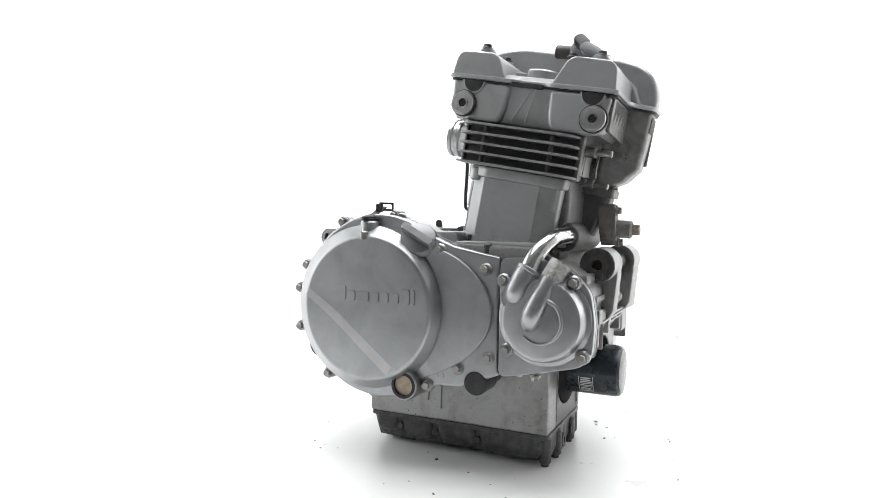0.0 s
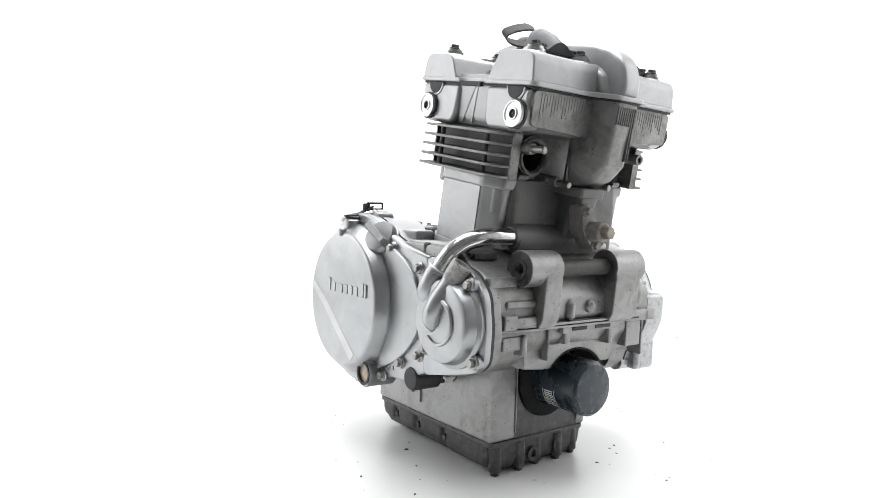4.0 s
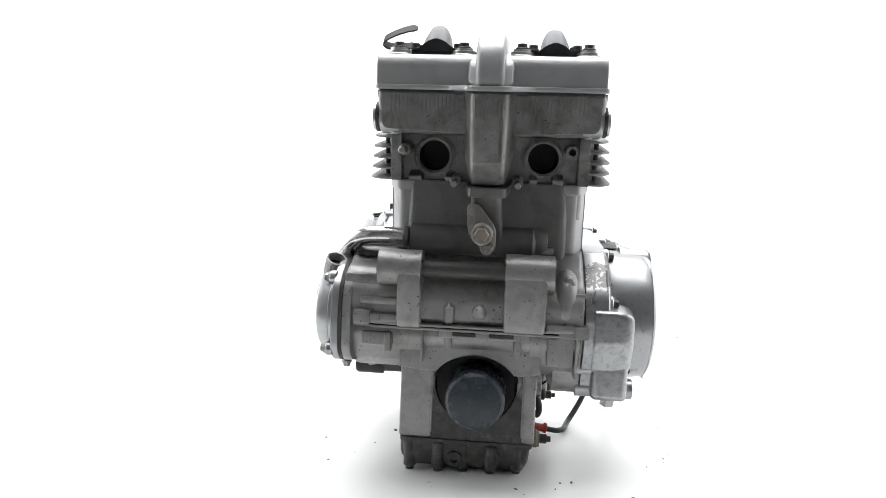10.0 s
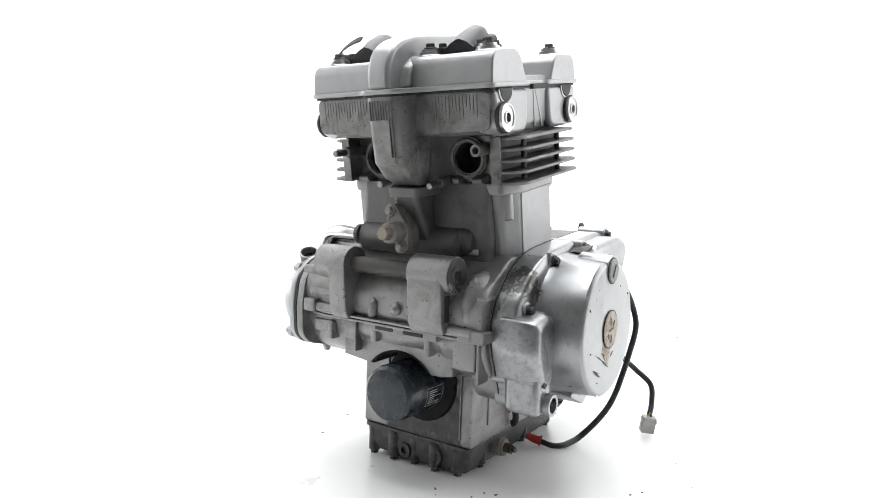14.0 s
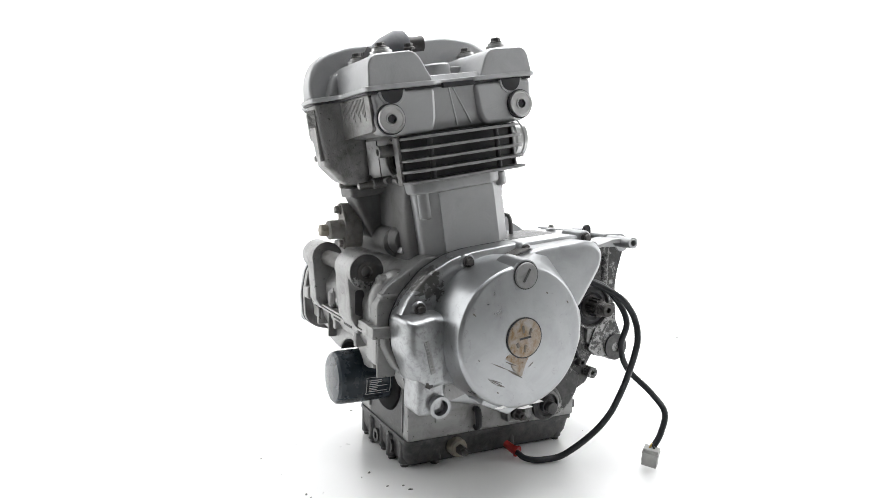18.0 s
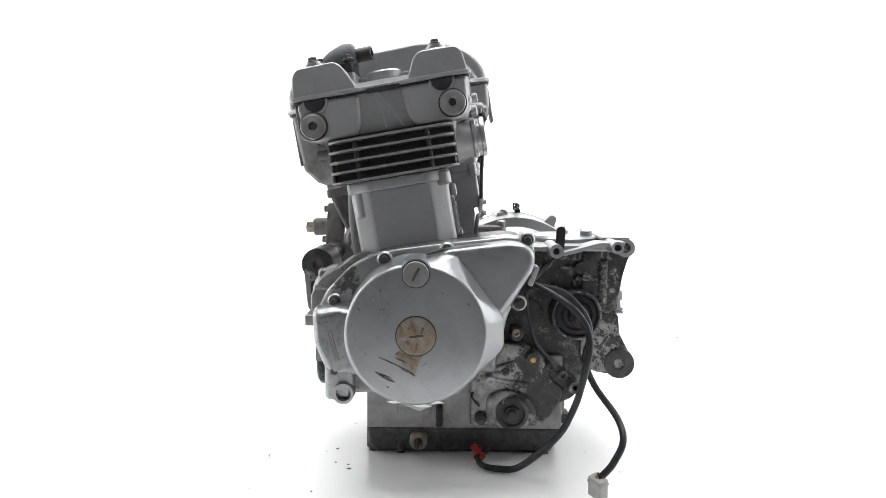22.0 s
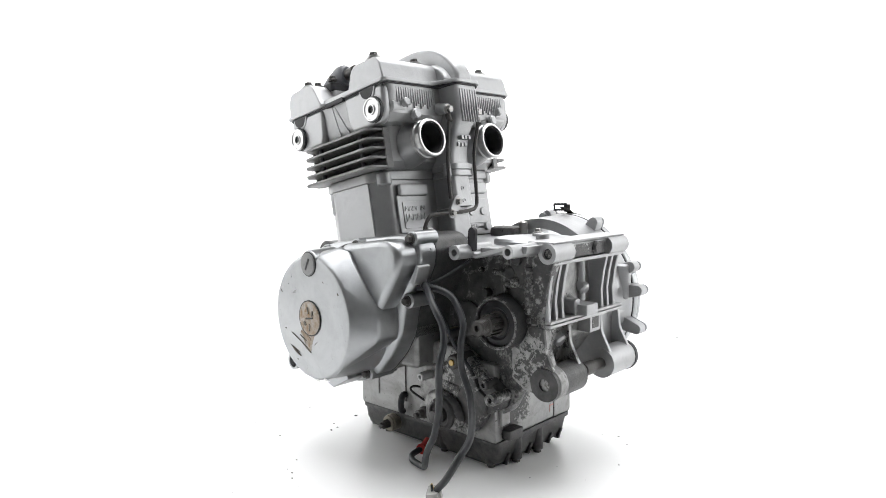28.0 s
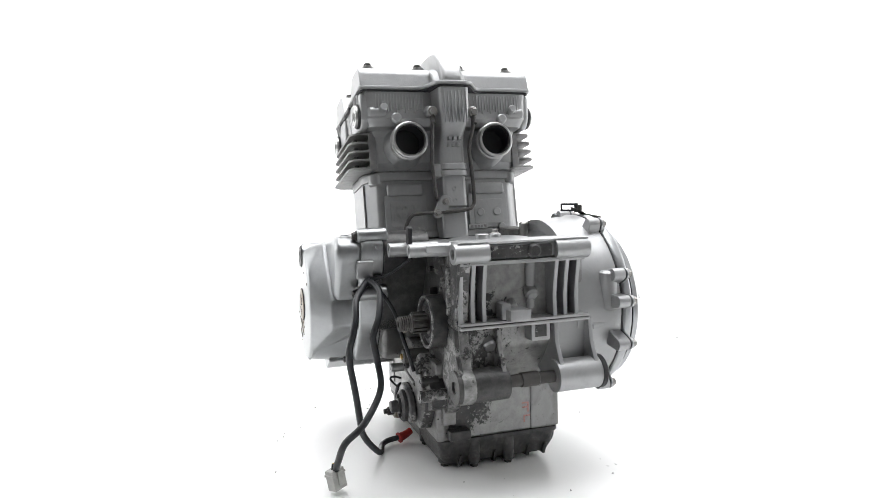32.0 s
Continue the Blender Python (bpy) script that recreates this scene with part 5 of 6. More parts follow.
    badge = part("badge", lathe([(.0226, -.003), (.0226, .0012), (.0216, .0018), (0, .0019)], at(.2200, cy, cz, "x"), 40), M_BROWN, ring)
    for u0, u1, v0, v1, tilt in ((-.0075, .0085, -.0012, .0012, 8), (.001, .0035, -.0165, -.0075, -8), (-.0018, .0012, .006, .015, 12), (.003, .006, .005, .013, -20), (-.014, -.010, -.004, .002, 35)):
        s = box(u0, u1, v0, v1, 0, .0005, .0001, 1)
        bmesh.ops.transform(s, matrix=Matrix.Translation((.2219, cy, cz)) @ pose(0, 0, 0, 90, 0, 90) @ pose(0, 0, 0, 0, 0, tilt), verts=s.verts)
        part("badge_mark", s, M_HOLE if u1 > .008 else M_SCRATCH, badge)
    rnd = random.Random(11)
    # scraped paint under the badge and at the foot of the drum
    def stroke(y0, z0, y1, z1, w, material, name="scratch", h=.0004, x=.2196):
        p, q = Vector((y0, z0)), Vector((y1, z1))
        d = (q - p).normalized()
        nr = Vector((-d.y, d.x)) * w
        m = p.lerp(q, .45)
        pts = [tuple(p), tuple(m - nr), tuple(q - nr * .3), tuple(q + nr * .2), tuple(m + nr * .8)]
        return part(name, prism(pts, "x", x - .001, x + h), material, drum)

    blot = fillet([(-.0950, .1880), (-.0890, .1935), (-.0800, .1900), (-.0640, .1895), (-.0610, .1880), (-.0660, .1790), (-.0705, .1645), (-.0780, .1690), (-.0850, .1750), (-.0830, .1810)], .003)
    part("worn_patch", prism(blot, "x", .2180, .2197), M_BROWN, drum)
    for y0, z0, y1, z1, w, dark in ((-.1135, .1855, -.0890, .1745, .0008, 1), (-.0930, .1765, -.0705, .1635, .0015, 1), (-.0950, .1850, -.0790, .1785, .0010, 1), (-.0880, .1895, -.0700, .1820, .0009, 0), (-.0860, .1810, -.0820, .1740, .0012, 0),
                                    (-.1170, .1680, -.0950, .1560, .0006, 1), (-.1165, .1672, -.1050, .1590, .0005, 1), (-.1050, .1590, -.0940, .1552, .0006, 1), (-.1120, .1660, -.0975, .1600, .0004, 1), (-.1290, .1905, -.1280, .1885, .0006, 1), (-.0620, .1750, -.0560, .1800, .0003, 1)):
        stroke(y0, z0, y1, z1, w, M_SCRATCH if dark else M_BROWN, x=.2199)
    # nicks on the drum and its shoulder
    for y0, z0, y1, z1 in ((-.138, .244, -.134, .240), (-.010, .250, -.0075, .2465), (-.040, .262, -.038, .260), (-.104, .150, -.101, .149)):
        stroke(y0, z0, y1, z1, .0009, M_SCRATCH, x=.2194)
    # dark oval paints the shade of a scooped recess beside the bolt
    part("scoop_shade", prism(fillet([(-.062, .3000), (-.040, .3085), (-.012, .3080), (-.010, .3040), (-.03, .3000)], .004), "x", .158, .1790, .004, 3), M_DIRTYD, cover)
    for i in range(7):
        yy, zz = cy - .026 + i * .008 + .002 * rnd.random(), cz - .0795 - .0045 * (i % 3)
        ln = .006 + .007 * rnd.random()
        if (yy - cy) ** 2 + (zz - cz) ** 2 > .0855 ** 2:
            continue
        s = prism(fillet([(-ln, -.001), (-ln * .2, -.0030), (ln, -.0006), (ln * .3, .0026)], .001), "z", 0, .0004)
        bmesh.ops.transform(s, matrix=Matrix.Translation((.2165, yy, zz)) @ pose(0, 0, 0, 90, 0, 90) @ pose(0, 0, 0, 25, 0, -4), verts=s.verts)
        part("bare_scrape", s, M_BARE, drum)
    # name strip on the flank: a border and bars
    strip = part("name_strip", prism(fillet([(-.1805, .207), (-.1745, .209), (-.1645, .171), (-.1705, .169)], .0015), "x", .1835, .1858, .0006), M_DIRTY, cover)
    for i in range(8):
        f = i / 8
        yy, zz = -.1775 + f * .0095, .2035 - f * .0315
        part("letter_bar", prism([(yy - .0014, zz), (yy + .0016, zz + .0004), (yy + .0018, zz - .0022), (yy - .0012, zz - .0026)], "x", .1856, .1863), M_FIN, strip)
    for yy, zz, xx in ((-.1114, .2926, .1600), (-.1740, .2396, .1600), (-.1512, .2702, .1410), (-.0345, .3050, .1665), (.0641, .3177, .1590), (-.1717, .1570, .1780), (.0551, .2384, .1590), (-.0252, .1307, .1620)):
        ear = part("cover_ear", rod((.118, yy, zz), (xx, yy, zz), .0098, 20, .0018), M_COVER, cover)
        shared("bolt", BOLT_DARK, ear, at(xx, yy, zz, "x"))
    part("drum_foot", prism(fillet([(-.107, .1265), (-.0672, .1085), (-.031, .1275), (-.05, .15), (-.09, .15)], .003), "x", .140, .1890, .004), M_PITTED, cover)
    part("wire_clamp", prism(fillet([(.064, .262), (.074, .286), (.080, .284), (.071, .259)], .003), "x", .140, .162, .002), M_CAST, cover)
    return cover


def sprocket_bay():
    """The oily open bay of the output shaft."""
    wall = part("sprocket_bay", prism(fillet([(.020, .070), (.020, .300), (.060, .3000), (.196, .296), (.200, .270), (.1915, .236), (.190, .19), (.196, .150), (.165, .128), (.152, .106), (.143, .090), (.131, .082), (.117, .080), (.116, .050)], .006), "x", .045, .0640, .003), M_BAY, engine, "oily black bay round the output shaft")
    # top rim with lugs
    rim = prism(fillet([(.060, .297), (.090, .297), (.1057, .2950), (.119, .2905), (.165, .3030), (.180, .3030), (.197, .3000), (.200, .3100), (.180, .3090), (.165, .3085), (.119, .2960), (.1057, .3050), (.090, .3030), (.060, .3030)], .002), "x", .060, .1010, .0015)
    part("bay_rim", rim, M_CAST, wall)
    for yy, zz, x1, r in ((.1057, .2996, .1256, .0092), (.1850, .3040, .1200, .0082)):
        lug = part("rim_lug", holed(circle(yy, zz, r, 24), "x", (yy, zz, .0046), .060, x1, .012), M_CAST, wall)
        part("lug_bore", rod((x1 - .0125, yy, zz), (x1 - .011, yy, zz), .0045, 14), M_HOLE, lug)
    # rear edge plate with the mount eyes
    edge = [(.150, .300), (.200, .306)] + circle(.2065, .2995, .0125, 10, 80, -50) + [(.2105, .278), (.2040, .255), (.2005, .232), (.1985, .205), (.2005, .180), (.2075, .160)] + circle(.2035, .1385, .0215, 14, 60, -140) + [(.165, .128), (.150, .15)]
    part("rear_plate", prism(edge, "x", .052, .0690, .002), M_MOTTLED, wall)
    # seal carrier and shaft
    sy, sz = .1404, .2090
    seal = part("seal_carrier", lathe([(.0375, .050), (.0355, .0660), (.0345, .0700), (.0340, .0880), (.0328, .0895), (.0298, .0895), (.0288, .0840), (.0190, .0820), (.0175, .0770), (.0, .0770)], at(0, sy, sz, "x"), 48), M_FILM, wall)
    part("carrier_rim", lathe([(.0336, -.002), (.0336, .0008), (.0322, .0014), (.0310, .0008), (.0310, -.002)], at(.0892, sy, sz, "x"), 48, True), M_FLAKED, seal)
    part("oil_seal", lathe([(.0284, .0), (.0284, .0035), (.0215, .0060), (.0185, .0030)], at(.0820, sy, sz, "x"), 36), M_RUBBER, seal)
    sh = part("output_shaft", rod((.070, sy, sz), (.1100, sy, sz), .0120, 24, .0015), M_DKSTEEL, seal, "splined steel output shaft")
    for i in range(12):
        b = box(-.0016, .0016, .0110, .0138, .089, .1075, .0004, 1)
        bmesh.ops.transform(b, matrix=at(0, sy, sz, "x") @ pose(0, 0, 0, 0, 0, i * 30), verts=b.verts)
        part("spline", b, M_DKSTEEL, sh)
    part("shaft_thread", lathe([(.0094, .108)] + [(.0100 if i % 2 else .0092, .1095 + .0014 * i) for i in range(10)] + [(.0088, .1248), (.0040, .1248), (.0038, .1200), (0, .1200)], at(0, sy, sz, "x"), 24), M_DKSTEEL, sh)
    part("shaft_collar", lathe([(.0158, .082), (.0158, .0860), (.013, .0865)], at(0, sy, sz, "x"), 24), M_DKSTEEL, sh)
    # ribs
    for (y0, z0, y1, z1, r) in ((.150, .262, .162, .262, .006), (.140, .256, .172, .2565, .0042), (.1395, .246, .1395, .256, .0030), (.178, .222, .178, .282, .0072), (.170, .214, .190, .2145, .0048), (.168, .206, .190, .206, .0042), (.156, .180, .176, .165, .0035), (.150, .175, .165, .155, .0028), (.160, .270, .120, .2705, .0036)):
        part("bay_rib", rod((.066, y0, z0), (.066, y1, z1), r, 12, .001), M_FLAKED, wall)
    for yy, zz, r, h in ((.148, .2712, .009, .070), (.0735, .2035, .0250, .0700), (.060, .182, .0090, .094), (.110, .243, .0060, .074), (.160, .290, .008, .072), (.100, .272, .004, .07)):
        part("bay_boss", lathe([(r, .05), (r, h - .002), (r * .85, h), (0, h)], at(0, yy, zz, "x"), 24), M_OILY, wall)
    # shift mechanism cover below
    sc = part("shift_cover", prism(fillet([(-.002, .052), (-.002, .118), (.012, .150), (.032, .172), (.070, .168), (.100, .150), (.1085, .118), (.126, .108), (.118, .080), (.095, .052)], .008), "x", .060, .0890, .005), M_SCUFFED, engine, "oily shift mechanism cover")
    part("cover_hump", prism(fillet([(.018, .060), (.020, .098), (.045, .108), (.078, .098), (.090, .070), (.074, .054), (.035, .052)], .012), "x", .085, .0985, .007, 3), M_SCUFFED, sc)
    part("cover_rib", rod((.086, .010, .122), (.086, .078, .112), .0050, 12), M_SCUFFED, sc)
    part("cover_rib", rod((.086, .016, .130), (.086, .060, .142), .0060, 12), M_SCUFFED, sc)
    b = part("shift_shaft", lathe([(.0230, .09), (.0220, .1030), (.0180, .1060), (.0165, .1060), (.0160, .1020), (.0110, .1020), (.0105, .1080), (.0085, .1085), (.0080, .1180), (.0060, .1190), (0, .1190)], at(0, .0540, .0760, "x"), 32), M_OILY, sc, "black splined shift shaft in its seal")
    for yy, zz, r, h, m in ((.0578, .1858, .0060, .0986, M_BRASSY), (.0804, .1523, .0098, .1060, M_DKSTEEL), (.0237, .1230, .0062, .1100, M_CAST), (.0085, .0890, .0080, .0800, M_STEEL), (.1060, .1400, .0075, .0960, M_OILY), (.1230, .1270, .0070, .0940, M_OILY), (.045, .1310, .0055, .094, M_OILY), (.020, .1560, .0065, .098, M_DKSTEEL)):
        part("cover_screw", lathe([(r, .07), (r, h - .0015), (r * .8, h), (r * .45, h), (r * .40, h - .004), (0, h - .004)], at(0, yy, zz, "x"), 18), m, sc)
    part("switch_tip", lathe([(.0040, 0), (.0040, .004), (0, .0055)], at(.1040, .0804, .1523, "x"), 14), M_BRASS, sc)
    lug = part("case_lug", holed(circle(.1380, .1117, .0082, 22), "x", (.1380, .1117, .0036), .060, .0998, .012), M_FLAKED, sc)
    part("lug_bore", rod((.0878, .1380, .1117), (.0890, .1380, .1117), .0035, 12), M_HOLE, lug)
    part("case_web", prism(fillet([(.100, .150), (.138, .120), (.146, .112), (.140, .094), (.118, .084), (.100, .090)], .006), "x", .060, .0840, .004), M_OILY, sc)
    # side switch, pointing out
    sw = part("neutral_switch", lathe([(.0105, 0), (.0105, .010), (.0085, .012), (.0085, .020), (.0060, .022), (.0060, .030), (.0035, .031), (.0035, .036), (0, .036)], at(.074, .012, .066, "x"), 18), M_DKSTEEL, engine, "dark threaded switch on the sump side")
    part("switch_clip", sweep([(.078, .004, .095), (.098, .000, .103), (.104, .0, .098), (.084, .012, .078)], .0016, 8), M_BLACK, sw)
    return wall


# ---- rear ----
def rear_frame():
    beam = part("rear_beam", prism(fillet([(.180, .2880), (.206, .2880), (.2105, .2930), (.2100, .3090), (.190, .3120), (.180, .3110)], .003), "x", -.1010, .0660, .002), M_CAST, engine, "ribbed cast rear frame of the gearbox")
    # black slab in place of a recess, with the shade in its colour
    part("beam_recess_shade", box(-.054, .026, .204, .2125, .2910, .3065, .001), M_OILY, beam)
    part("recess_boss", rod((-.030, .208, .299), (-.030, .2165, .299), .0090, 18, .003), M_OILY, beam)
    part("beam_top", prism(fillet([(.176, .309), (.212, .309), (.214, .3125), (.176, .3130)], .0012), "x", -.1030, .0680), M_CAST, beam)
    part("beam_foot", prism(fillet([(.182, .2835), (.2135, .2845), (.2135, .2890), (.182, .2890)], .0012), "x", -.0980, .0660), M_CAST, beam)
    for x0, x1, s in ((.0300, .0730, 1), (-.1040, -.0585, -1)):
        h = holed(circle(.2075, .2990, .0125, 30), "x", (.2075, .2990, .0068), x0 if s > 0 else x1, x1 if s > 0 else x0, .02)
        eye = part("mount_eye", h, M_CAST, beam)
        part("eye_bore", rod(((x1 if s > 0 else x0) - s * .0195, .2075, .2990), ((x1 if s > 0 else x0) - s * .018, .2075, .2990), .0067, 18), M_HOLE, eye)
    # curved ribs
    for x in (.0630, .0480, .0335, -.0610, -.0755, -.0910):
        rib = [(.183, .2860), (.2120, .2860), (.2070, .2640), (.2035, .2400), (.2050, .2150), (.183, .2150)]
        part("curved_rib", prism(rib, "x", x - .0028, x + .0028, .0012), M_CAST, beam)
    for x0, x1 in ((.0510, .0600), (.0365, .0450), (-.0725, -.0640), (-.0880, -.0785)):
        # dark sheet between two ribs; the gap's shade is painted on
        part("rib_gap_shade", box(x0, x1, .1845, .1885, .2200, .2830, .001), M_OILY, beam)
    rail = part("split_rail", box(-.1080, .0660, .182, .2085, .2070, .2110, .0012), M_CAST, beam)
    part("split_rail", box(-.1080, .0660, .182, .2080, .2118, .2155, .0012), M_CAST, rail)
    part("square_boss", box(-.0205, .0070, .186, .2220, .2150, .2295, .002), M_CAST, beam)
    part("square_boss", box(.000, .0120, .186, .2080, .216, .236, .002), M_CAST, beam)
    fr = box(-.0530, -.0275, .186, .2060, .1860, .2100, .0015)
    part("square_frame", fr, M_CAST, beam)
    # dark slab on the frame paints the shade of its hole
    part("frame_hole_shade", box(-.0480, -.0325, .2030, .2066, .1910, .2060, .0005), M_OILY, beam)
    for x, z, r in ((-.010, .236, .006), (-.036, .250, .009), (.022, .190, .010)):
        part("wall_boss", rod((x, .180, z), (x, .194, z - .010), r, 14, .003), M_CAST, beam)
    part("wall_rib", rod((-.036, .186, .284), (-.036, .186, .225), .006, 12), M_CAST, beam)
    part("wall_rib", rod((.012, .186, .200), (.014, .170, .150), .009, 12, .003), M_DIRTY, beam)
    # lower mounts with webs and through-rod
    for x0, x1, s in ((.0080, .0745, 1), (-.1180, -.0580, -1)):
        hub = part("lower_mount", holed(circle(.2035, .1385, .0205, 34), "x", (.2035, .1385, .0078), x0 if s > 0 else x1, x1 if s > 0 else x0, .02), M_CAST if s < 0 else M_FILM, beam)
        part("hub_bore", rod(((x1 if s > 0 else x0) - s * .0195, .2035, .1385), ((x1 if s > 0 else x0) - s * .018, .2035, .1385), .0077, 18), M_HOLE, hub)
        if s > 0:
            # black disc on the plate paints the shade of the hub hole
            part("bore_end", rod((.0692, .2035, .1385), (.0704, .2035, .1385), .0077, 18), M_HOLE, hub)
        for x in (x0 + .0055, x1 - .0060):
            web = [(.150, .140), (.180, .208), (.200, .208), (.2030, .180), (.2150, .1570), (.2200, .1450), (.200, .122), (.170, .126)]
            part("mount_web", prism(fillet(web, .005), "x", x - .003, x + .003, .0012), M_CAST if s < 0 else M_REAR, hub)
    part("web_wall", box(-.112, -.062, .172, .1905, .150, .208, .004), M_CAST, beam)
    part("web_wall", box(.012, .064, .172, .1905, .150, .208, .004), M_REAR, beam)
    part("seal_ring", lathe([(.0215, 0), (.0215, .006), (.019, .008)], at(-.1180, .2035, .1385, "-x"), 30), M_RUBBER, beam)
    part("through_rod", rod((-.060, .2035, .1385), (.010, .2035, .1385), .0078, 18), M_DKSTEEL, beam, "dark spacer rod between the lower mounts")
    part("rod_collar", rod((-.036, .2035, .1385), (-.012, .2035, .1385), .0092, 18, .0008), M_DKSTEEL, beam)
    # vertical boss and cover ribs on the clutch bell
    part("bell_boss", rod((-.1470, .1875, .2130), (-.1470, .1875, .2650), .0115, 22, .003), M_CAST, beam)
    part("bell_boss", rod((-.120, .186, .195), (-.150, .186, .198), .0075, 14, .002), M_CAST, beam)
    # lid on the deck
    lid = part("breather_lid", lathe([(.054, 0), (.054, .0060), (.051, .0090), (0, .0098)], at(-.002, .135, .3025), 44), M_COVER, engine, "flat round breather lid with two screws")
    part("lid_stud", rod((.0188, .1634, .309), (.0188, .1634, .3190), .0085, 20, .001), M_CAST, lid)
    part("lid_stud", rod((-.011, .1351, .310), (-.011, .1351, .3170), .0078, 18, .001), M_CAST, lid)
    shared("bolt", BOLT_SMALL, lid, at(-.011, .1351, .3170))
    tab = prism(fillet([(.107, .300), (.109, .328), (.115, .331), (.1205, .327), (.1190, .300)], .003), "x", .097, .1025, .0008)
    part("tab", tab, M_BLACK, lid, "black rubber tab")
    rib = part("clutch_hump", lathe([(.060, -.085), (.085, -.03), (.090, .0)], at(-.100, .073, .211, "-x"), 48), M_COVER, engine, "rounded silver clutch housing")
    part("hump_rib", box(-.105, -.07, .0, .05, .296, .318, .006), M_DIRTYD, rib)
    part("hump_bolt", rod((-.092, .050, .300), (-.092, .050, .326), .007, 16, .002), M_STEEL, rib)


# ---- wiring ----
def harness():
    w1 = part("wiring_harness", sweep([(.138, .062, .258), (.150, .080, .258), (.171, .113, .240), (.1765, .132, .220), (.182, .1388, .200), (.187, .1373, .180), (.186, .134, .160), (.1825, .1305, .140), (.179, .126, .120), (.1755, .119, .100), (.172, .110, .080), (.167, .0955, .060), (.158, .081, .042), (.146, .067, .025), (.136, .054, .0135), (.130, .036, .0105), (.125, .020, .0105), (.114, .0100, .0115), (.098, .0092, .0135)], lambda t: .0043 if t < .9 else .0040, 12, 6), M_WIRE, engine, "black sleeved wiring harness with a white connector")
    part("branch", sweep([(.138, .062, .256), (.148, .078, .258), (.1430, .100, .2540), (.1420, .1190, .2450), (.1490, .1400, .2200), (.1580, .1440, .1960), (.1530, .1400, .1660), (.1530, .1530, .1320), (.1790, .1760, .1000), (.203, .178, .080), (.210, .165, .055), (.2115, .152, .040)], .0042, 12, 6), M_WIRE, w1)
    part("lead", sweep([(.140, .068, .256), (.118, .084, .268), (.096, .108, .288)], .0022, 8), M_WIRE, w1)
    part("lead", sweep([(.136, .066, .250), (.114, .072, .215), (.104, .084, .175), (.100, .104, .150), (.098, .110, .138)], .0026, 8), M_WIRE, w1)
    for i in range(3):
        part("bare_wire", sweep([(.132, .056, .254 + i * .003), (.140, .050 - i * .004, .252 + i * .002), (.146, .042, .250 + i * .004)], .0012, 6, 3), M_COPPER, w1)
    part("grommet", box(.126, .146, .052, .070, .250, .264, .003), M_RUBBER, w1)
    red = part("red_cap", sweep([(.098, .0110, .0135), (.088, .0075, .0155), (.0775, .0040, .0195)], lambda t: .0066 - .0016 * t, 12, 3), M_RED, w1, "red rubber terminal cap")
    part("cap_rim", rod((.098, .0110, .0135), (.0962, .0104, .0139), .0080, 14), M_RED, red)
    # connector
    m = Matrix.Translation((.2115, .1475, .0285)) @ Matrix.Scale(.86, 4) @ pose(0, 0, 0, 8, 6, 35)
    c = box(-.0115, .0115, -.0080, .0080, -.0170, .0125, .0014)
    bmesh.ops.transform(c, matrix=m, verts=c.verts)
    con = part("connector", c, M_PLUG, w1, "off-white plastic wire connector")
    for a in ((-.0126, .0126, -.0090, .0090, .0040, .0072), (-.0040, .0040, .0078, .0112, -.0100, .0100), (-.0124, -.0108, -.005, .005, -.012, .002)):
        b = box(*a, .0006, 1)
        bmesh.ops.transform(b, matrix=m, verts=b.verts)
        part("connector_rib", b, M_PLUG, con)
    for i in (-1, 1):
        b = rod((i * .0035, 0, .012), (0, 0, .020), .0016, 8)
        bmesh.ops.transform(b, matrix=m, verts=b.verts)
        part("pin_wire", b, M_COPPER if i < 0 else M_WIRE, con)


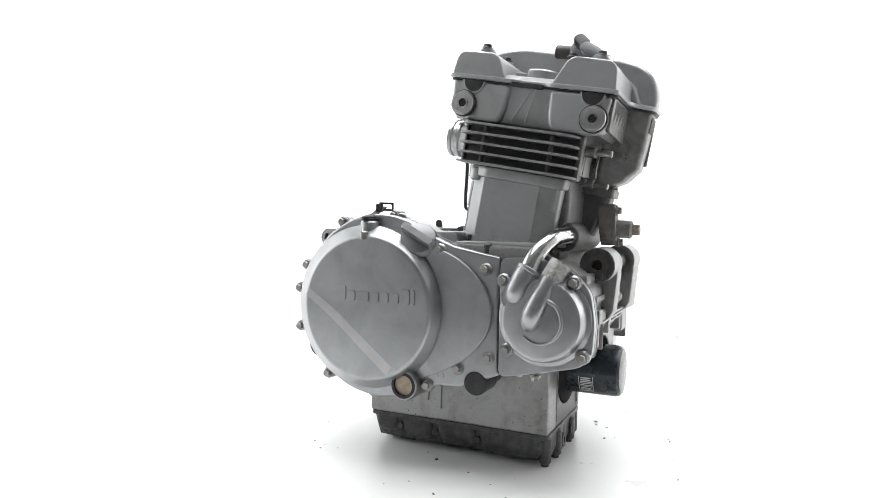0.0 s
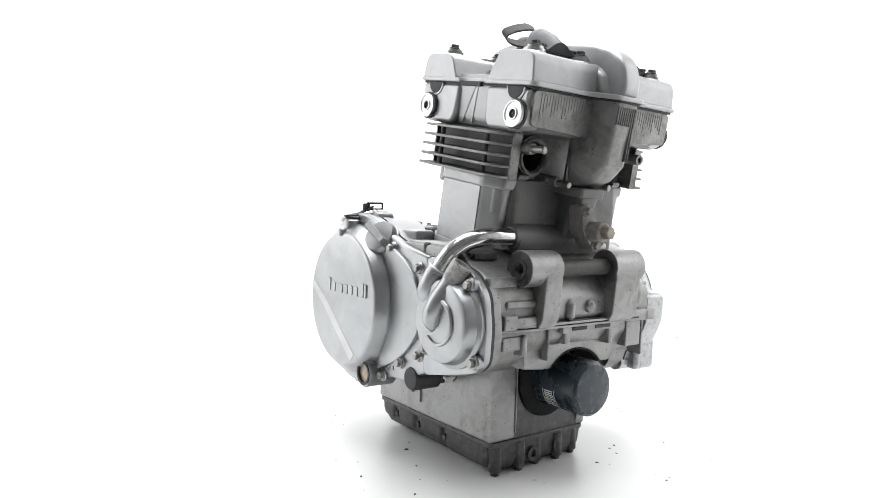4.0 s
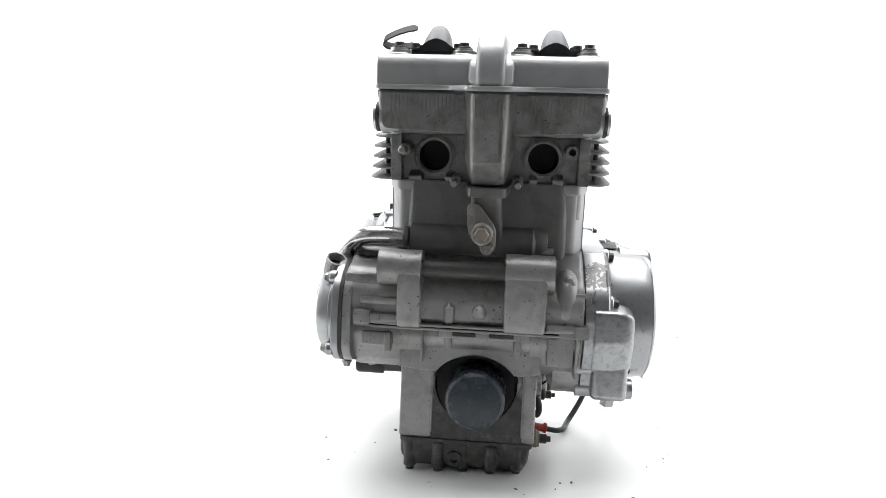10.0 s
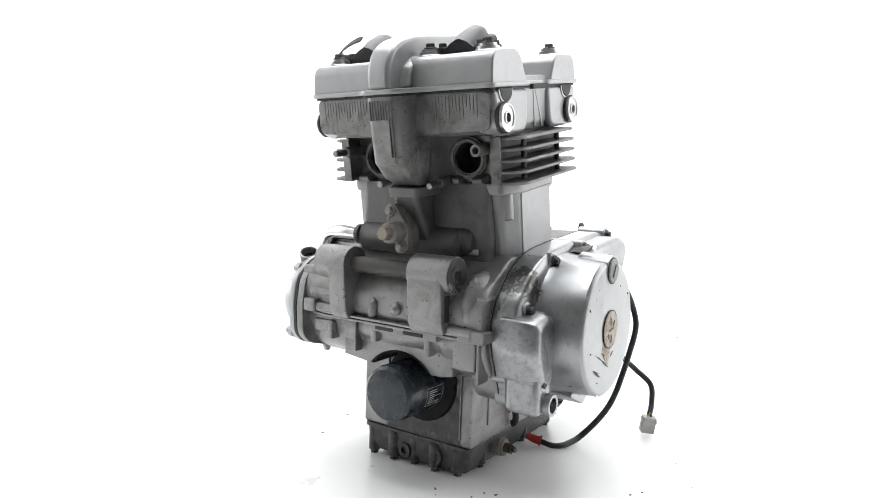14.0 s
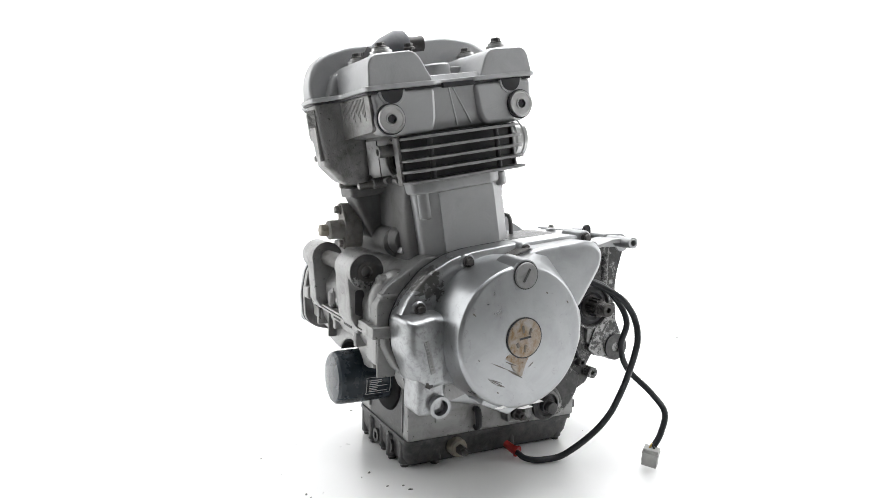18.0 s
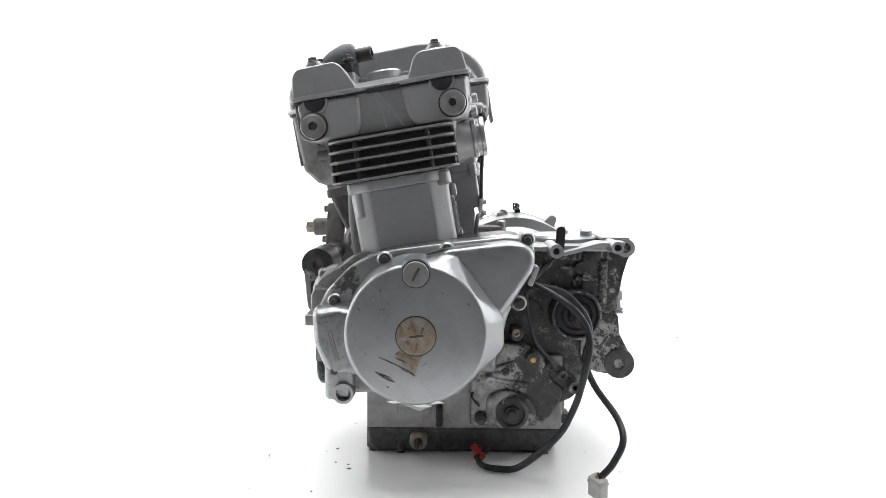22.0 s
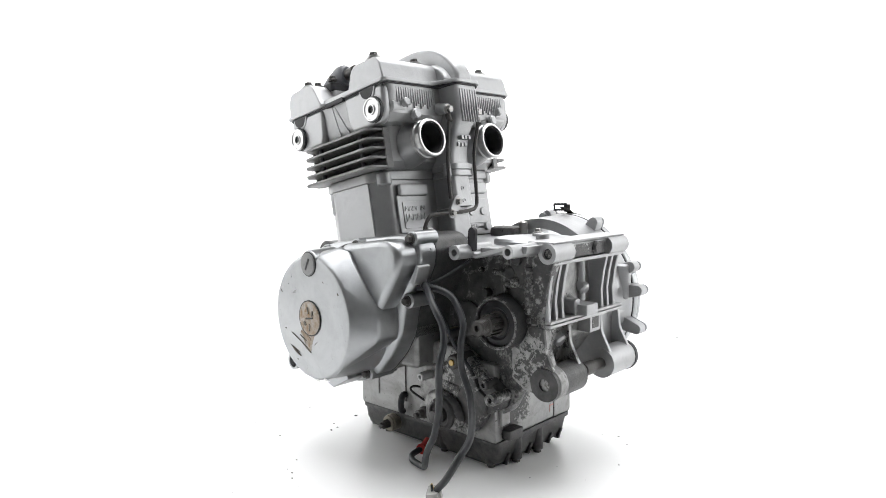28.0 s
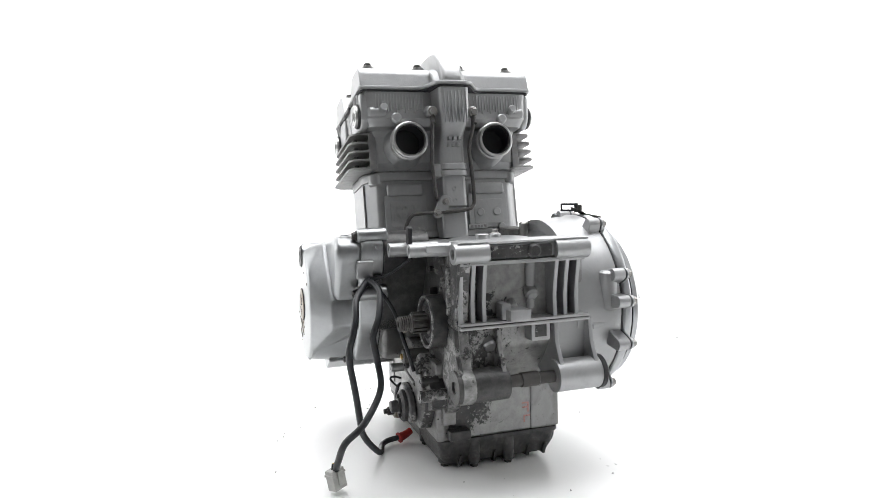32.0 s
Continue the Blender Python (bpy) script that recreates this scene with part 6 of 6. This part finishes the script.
def flecks(name, spots, material, label):
    """Loose dirt lying on a white surface, flat chips and curled hairs."""
    bm = bmesh.new()
    rnd = random.Random(3)
    for x, y, z, s in spots:
        n = rnd.choice((4, 5, 6))
        a0 = rnd.random() * 6
        pts = [(s * (.6 + .5 * rnd.random()) * math.cos(a0 + 6.283 * i / n) * (1.5 if rnd.random() < .4 else 1), s * (.35 + .4 * rnd.random()) * math.sin(a0 + 6.283 * i / n)) for i in range(n)]
        joined(bm, prism(pts, "z", 0, s * .35, 0, 1, .7), Matrix.Translation((x, y, z)) @ pose(0, 0, 0, 0, 0, 360 * rnd.random()))
    ob = new(name, mesh_of(name, bm, material))
    return tagged(ob, label, "dirt", kind="stuff")


case = crankcase()
cylinder_block()
thermo_sensor()
cylinder_head()
head_cover()
reed_valves()
oil_pipes()
sump()
oil_pan()
oil_filter()
front_mounts(case)
clutch_cover()
clutch_lever()
water_pump()
generator_cover()
sprocket_bay()
rear_frame()
harness()
rnd = random.Random(21)
loose = [(x, y, 0, r) for x, y, r in (
    (-.1161, .0012, .0046), (-.0974, .0244, .0018), (-.1379, -.0555, .0022), (-.2157, -.0415, .0028), (.1256, -.1683, .0022), (.0696, -.1929, .0030),
    (.0787, -.2064, .0014), (-.1492, .1726, .0016), (-.0424, -.3091, .0022), (-.1885, -.1260, .0026), (.2754, -.0700, .0022), (.1182, -.1863, .0020),
    (.2461, -.1026, .0018), (.2726, -.0841, .0016), (-.4087, -.1790, .0014), (.2850, -.0550, .0022), (.0960, -.2840, .0028), (.1060, -.2810, .0018),
    (.1400, -.1650, .0030), (.2051, -.2791, .0016), (.2109, -.2000, .0024), (.2957, .0609, .0022), (-.0498, .2268, .0020), (-.1288, .1977, .0018))]
for i in range(16):
    a, r = rnd.random() * 6.283, .17 + .22 * rnd.random()
    loose.append((r * math.cos(a), r * math.sin(a), 0, .0006 + .0008 * rnd.random()))
DIRT = flecks("dirt_flecks", loose, M_DIRTYD, "small dark dirt flecks scattered on the turntable")
flecks("floor_specks", [(0.551, 0.823, -.012, .0028), (0.565, 0.816, -.012, .0045), (-.493, .908, -.012, .0026)], M_DIRTYD, "a few dark specks on the studio floor")


# ---- what moves ----
def motions():
    times = [i * 2.0 for i in range(17)]
    walk(engine, [(t, turn(t) @ LEAN) for t in times])
    walk(TABLE, [(t, turn(t)) for t in times])
    walk(DIRT, [(t, turn(t)) for t in times])


motions()
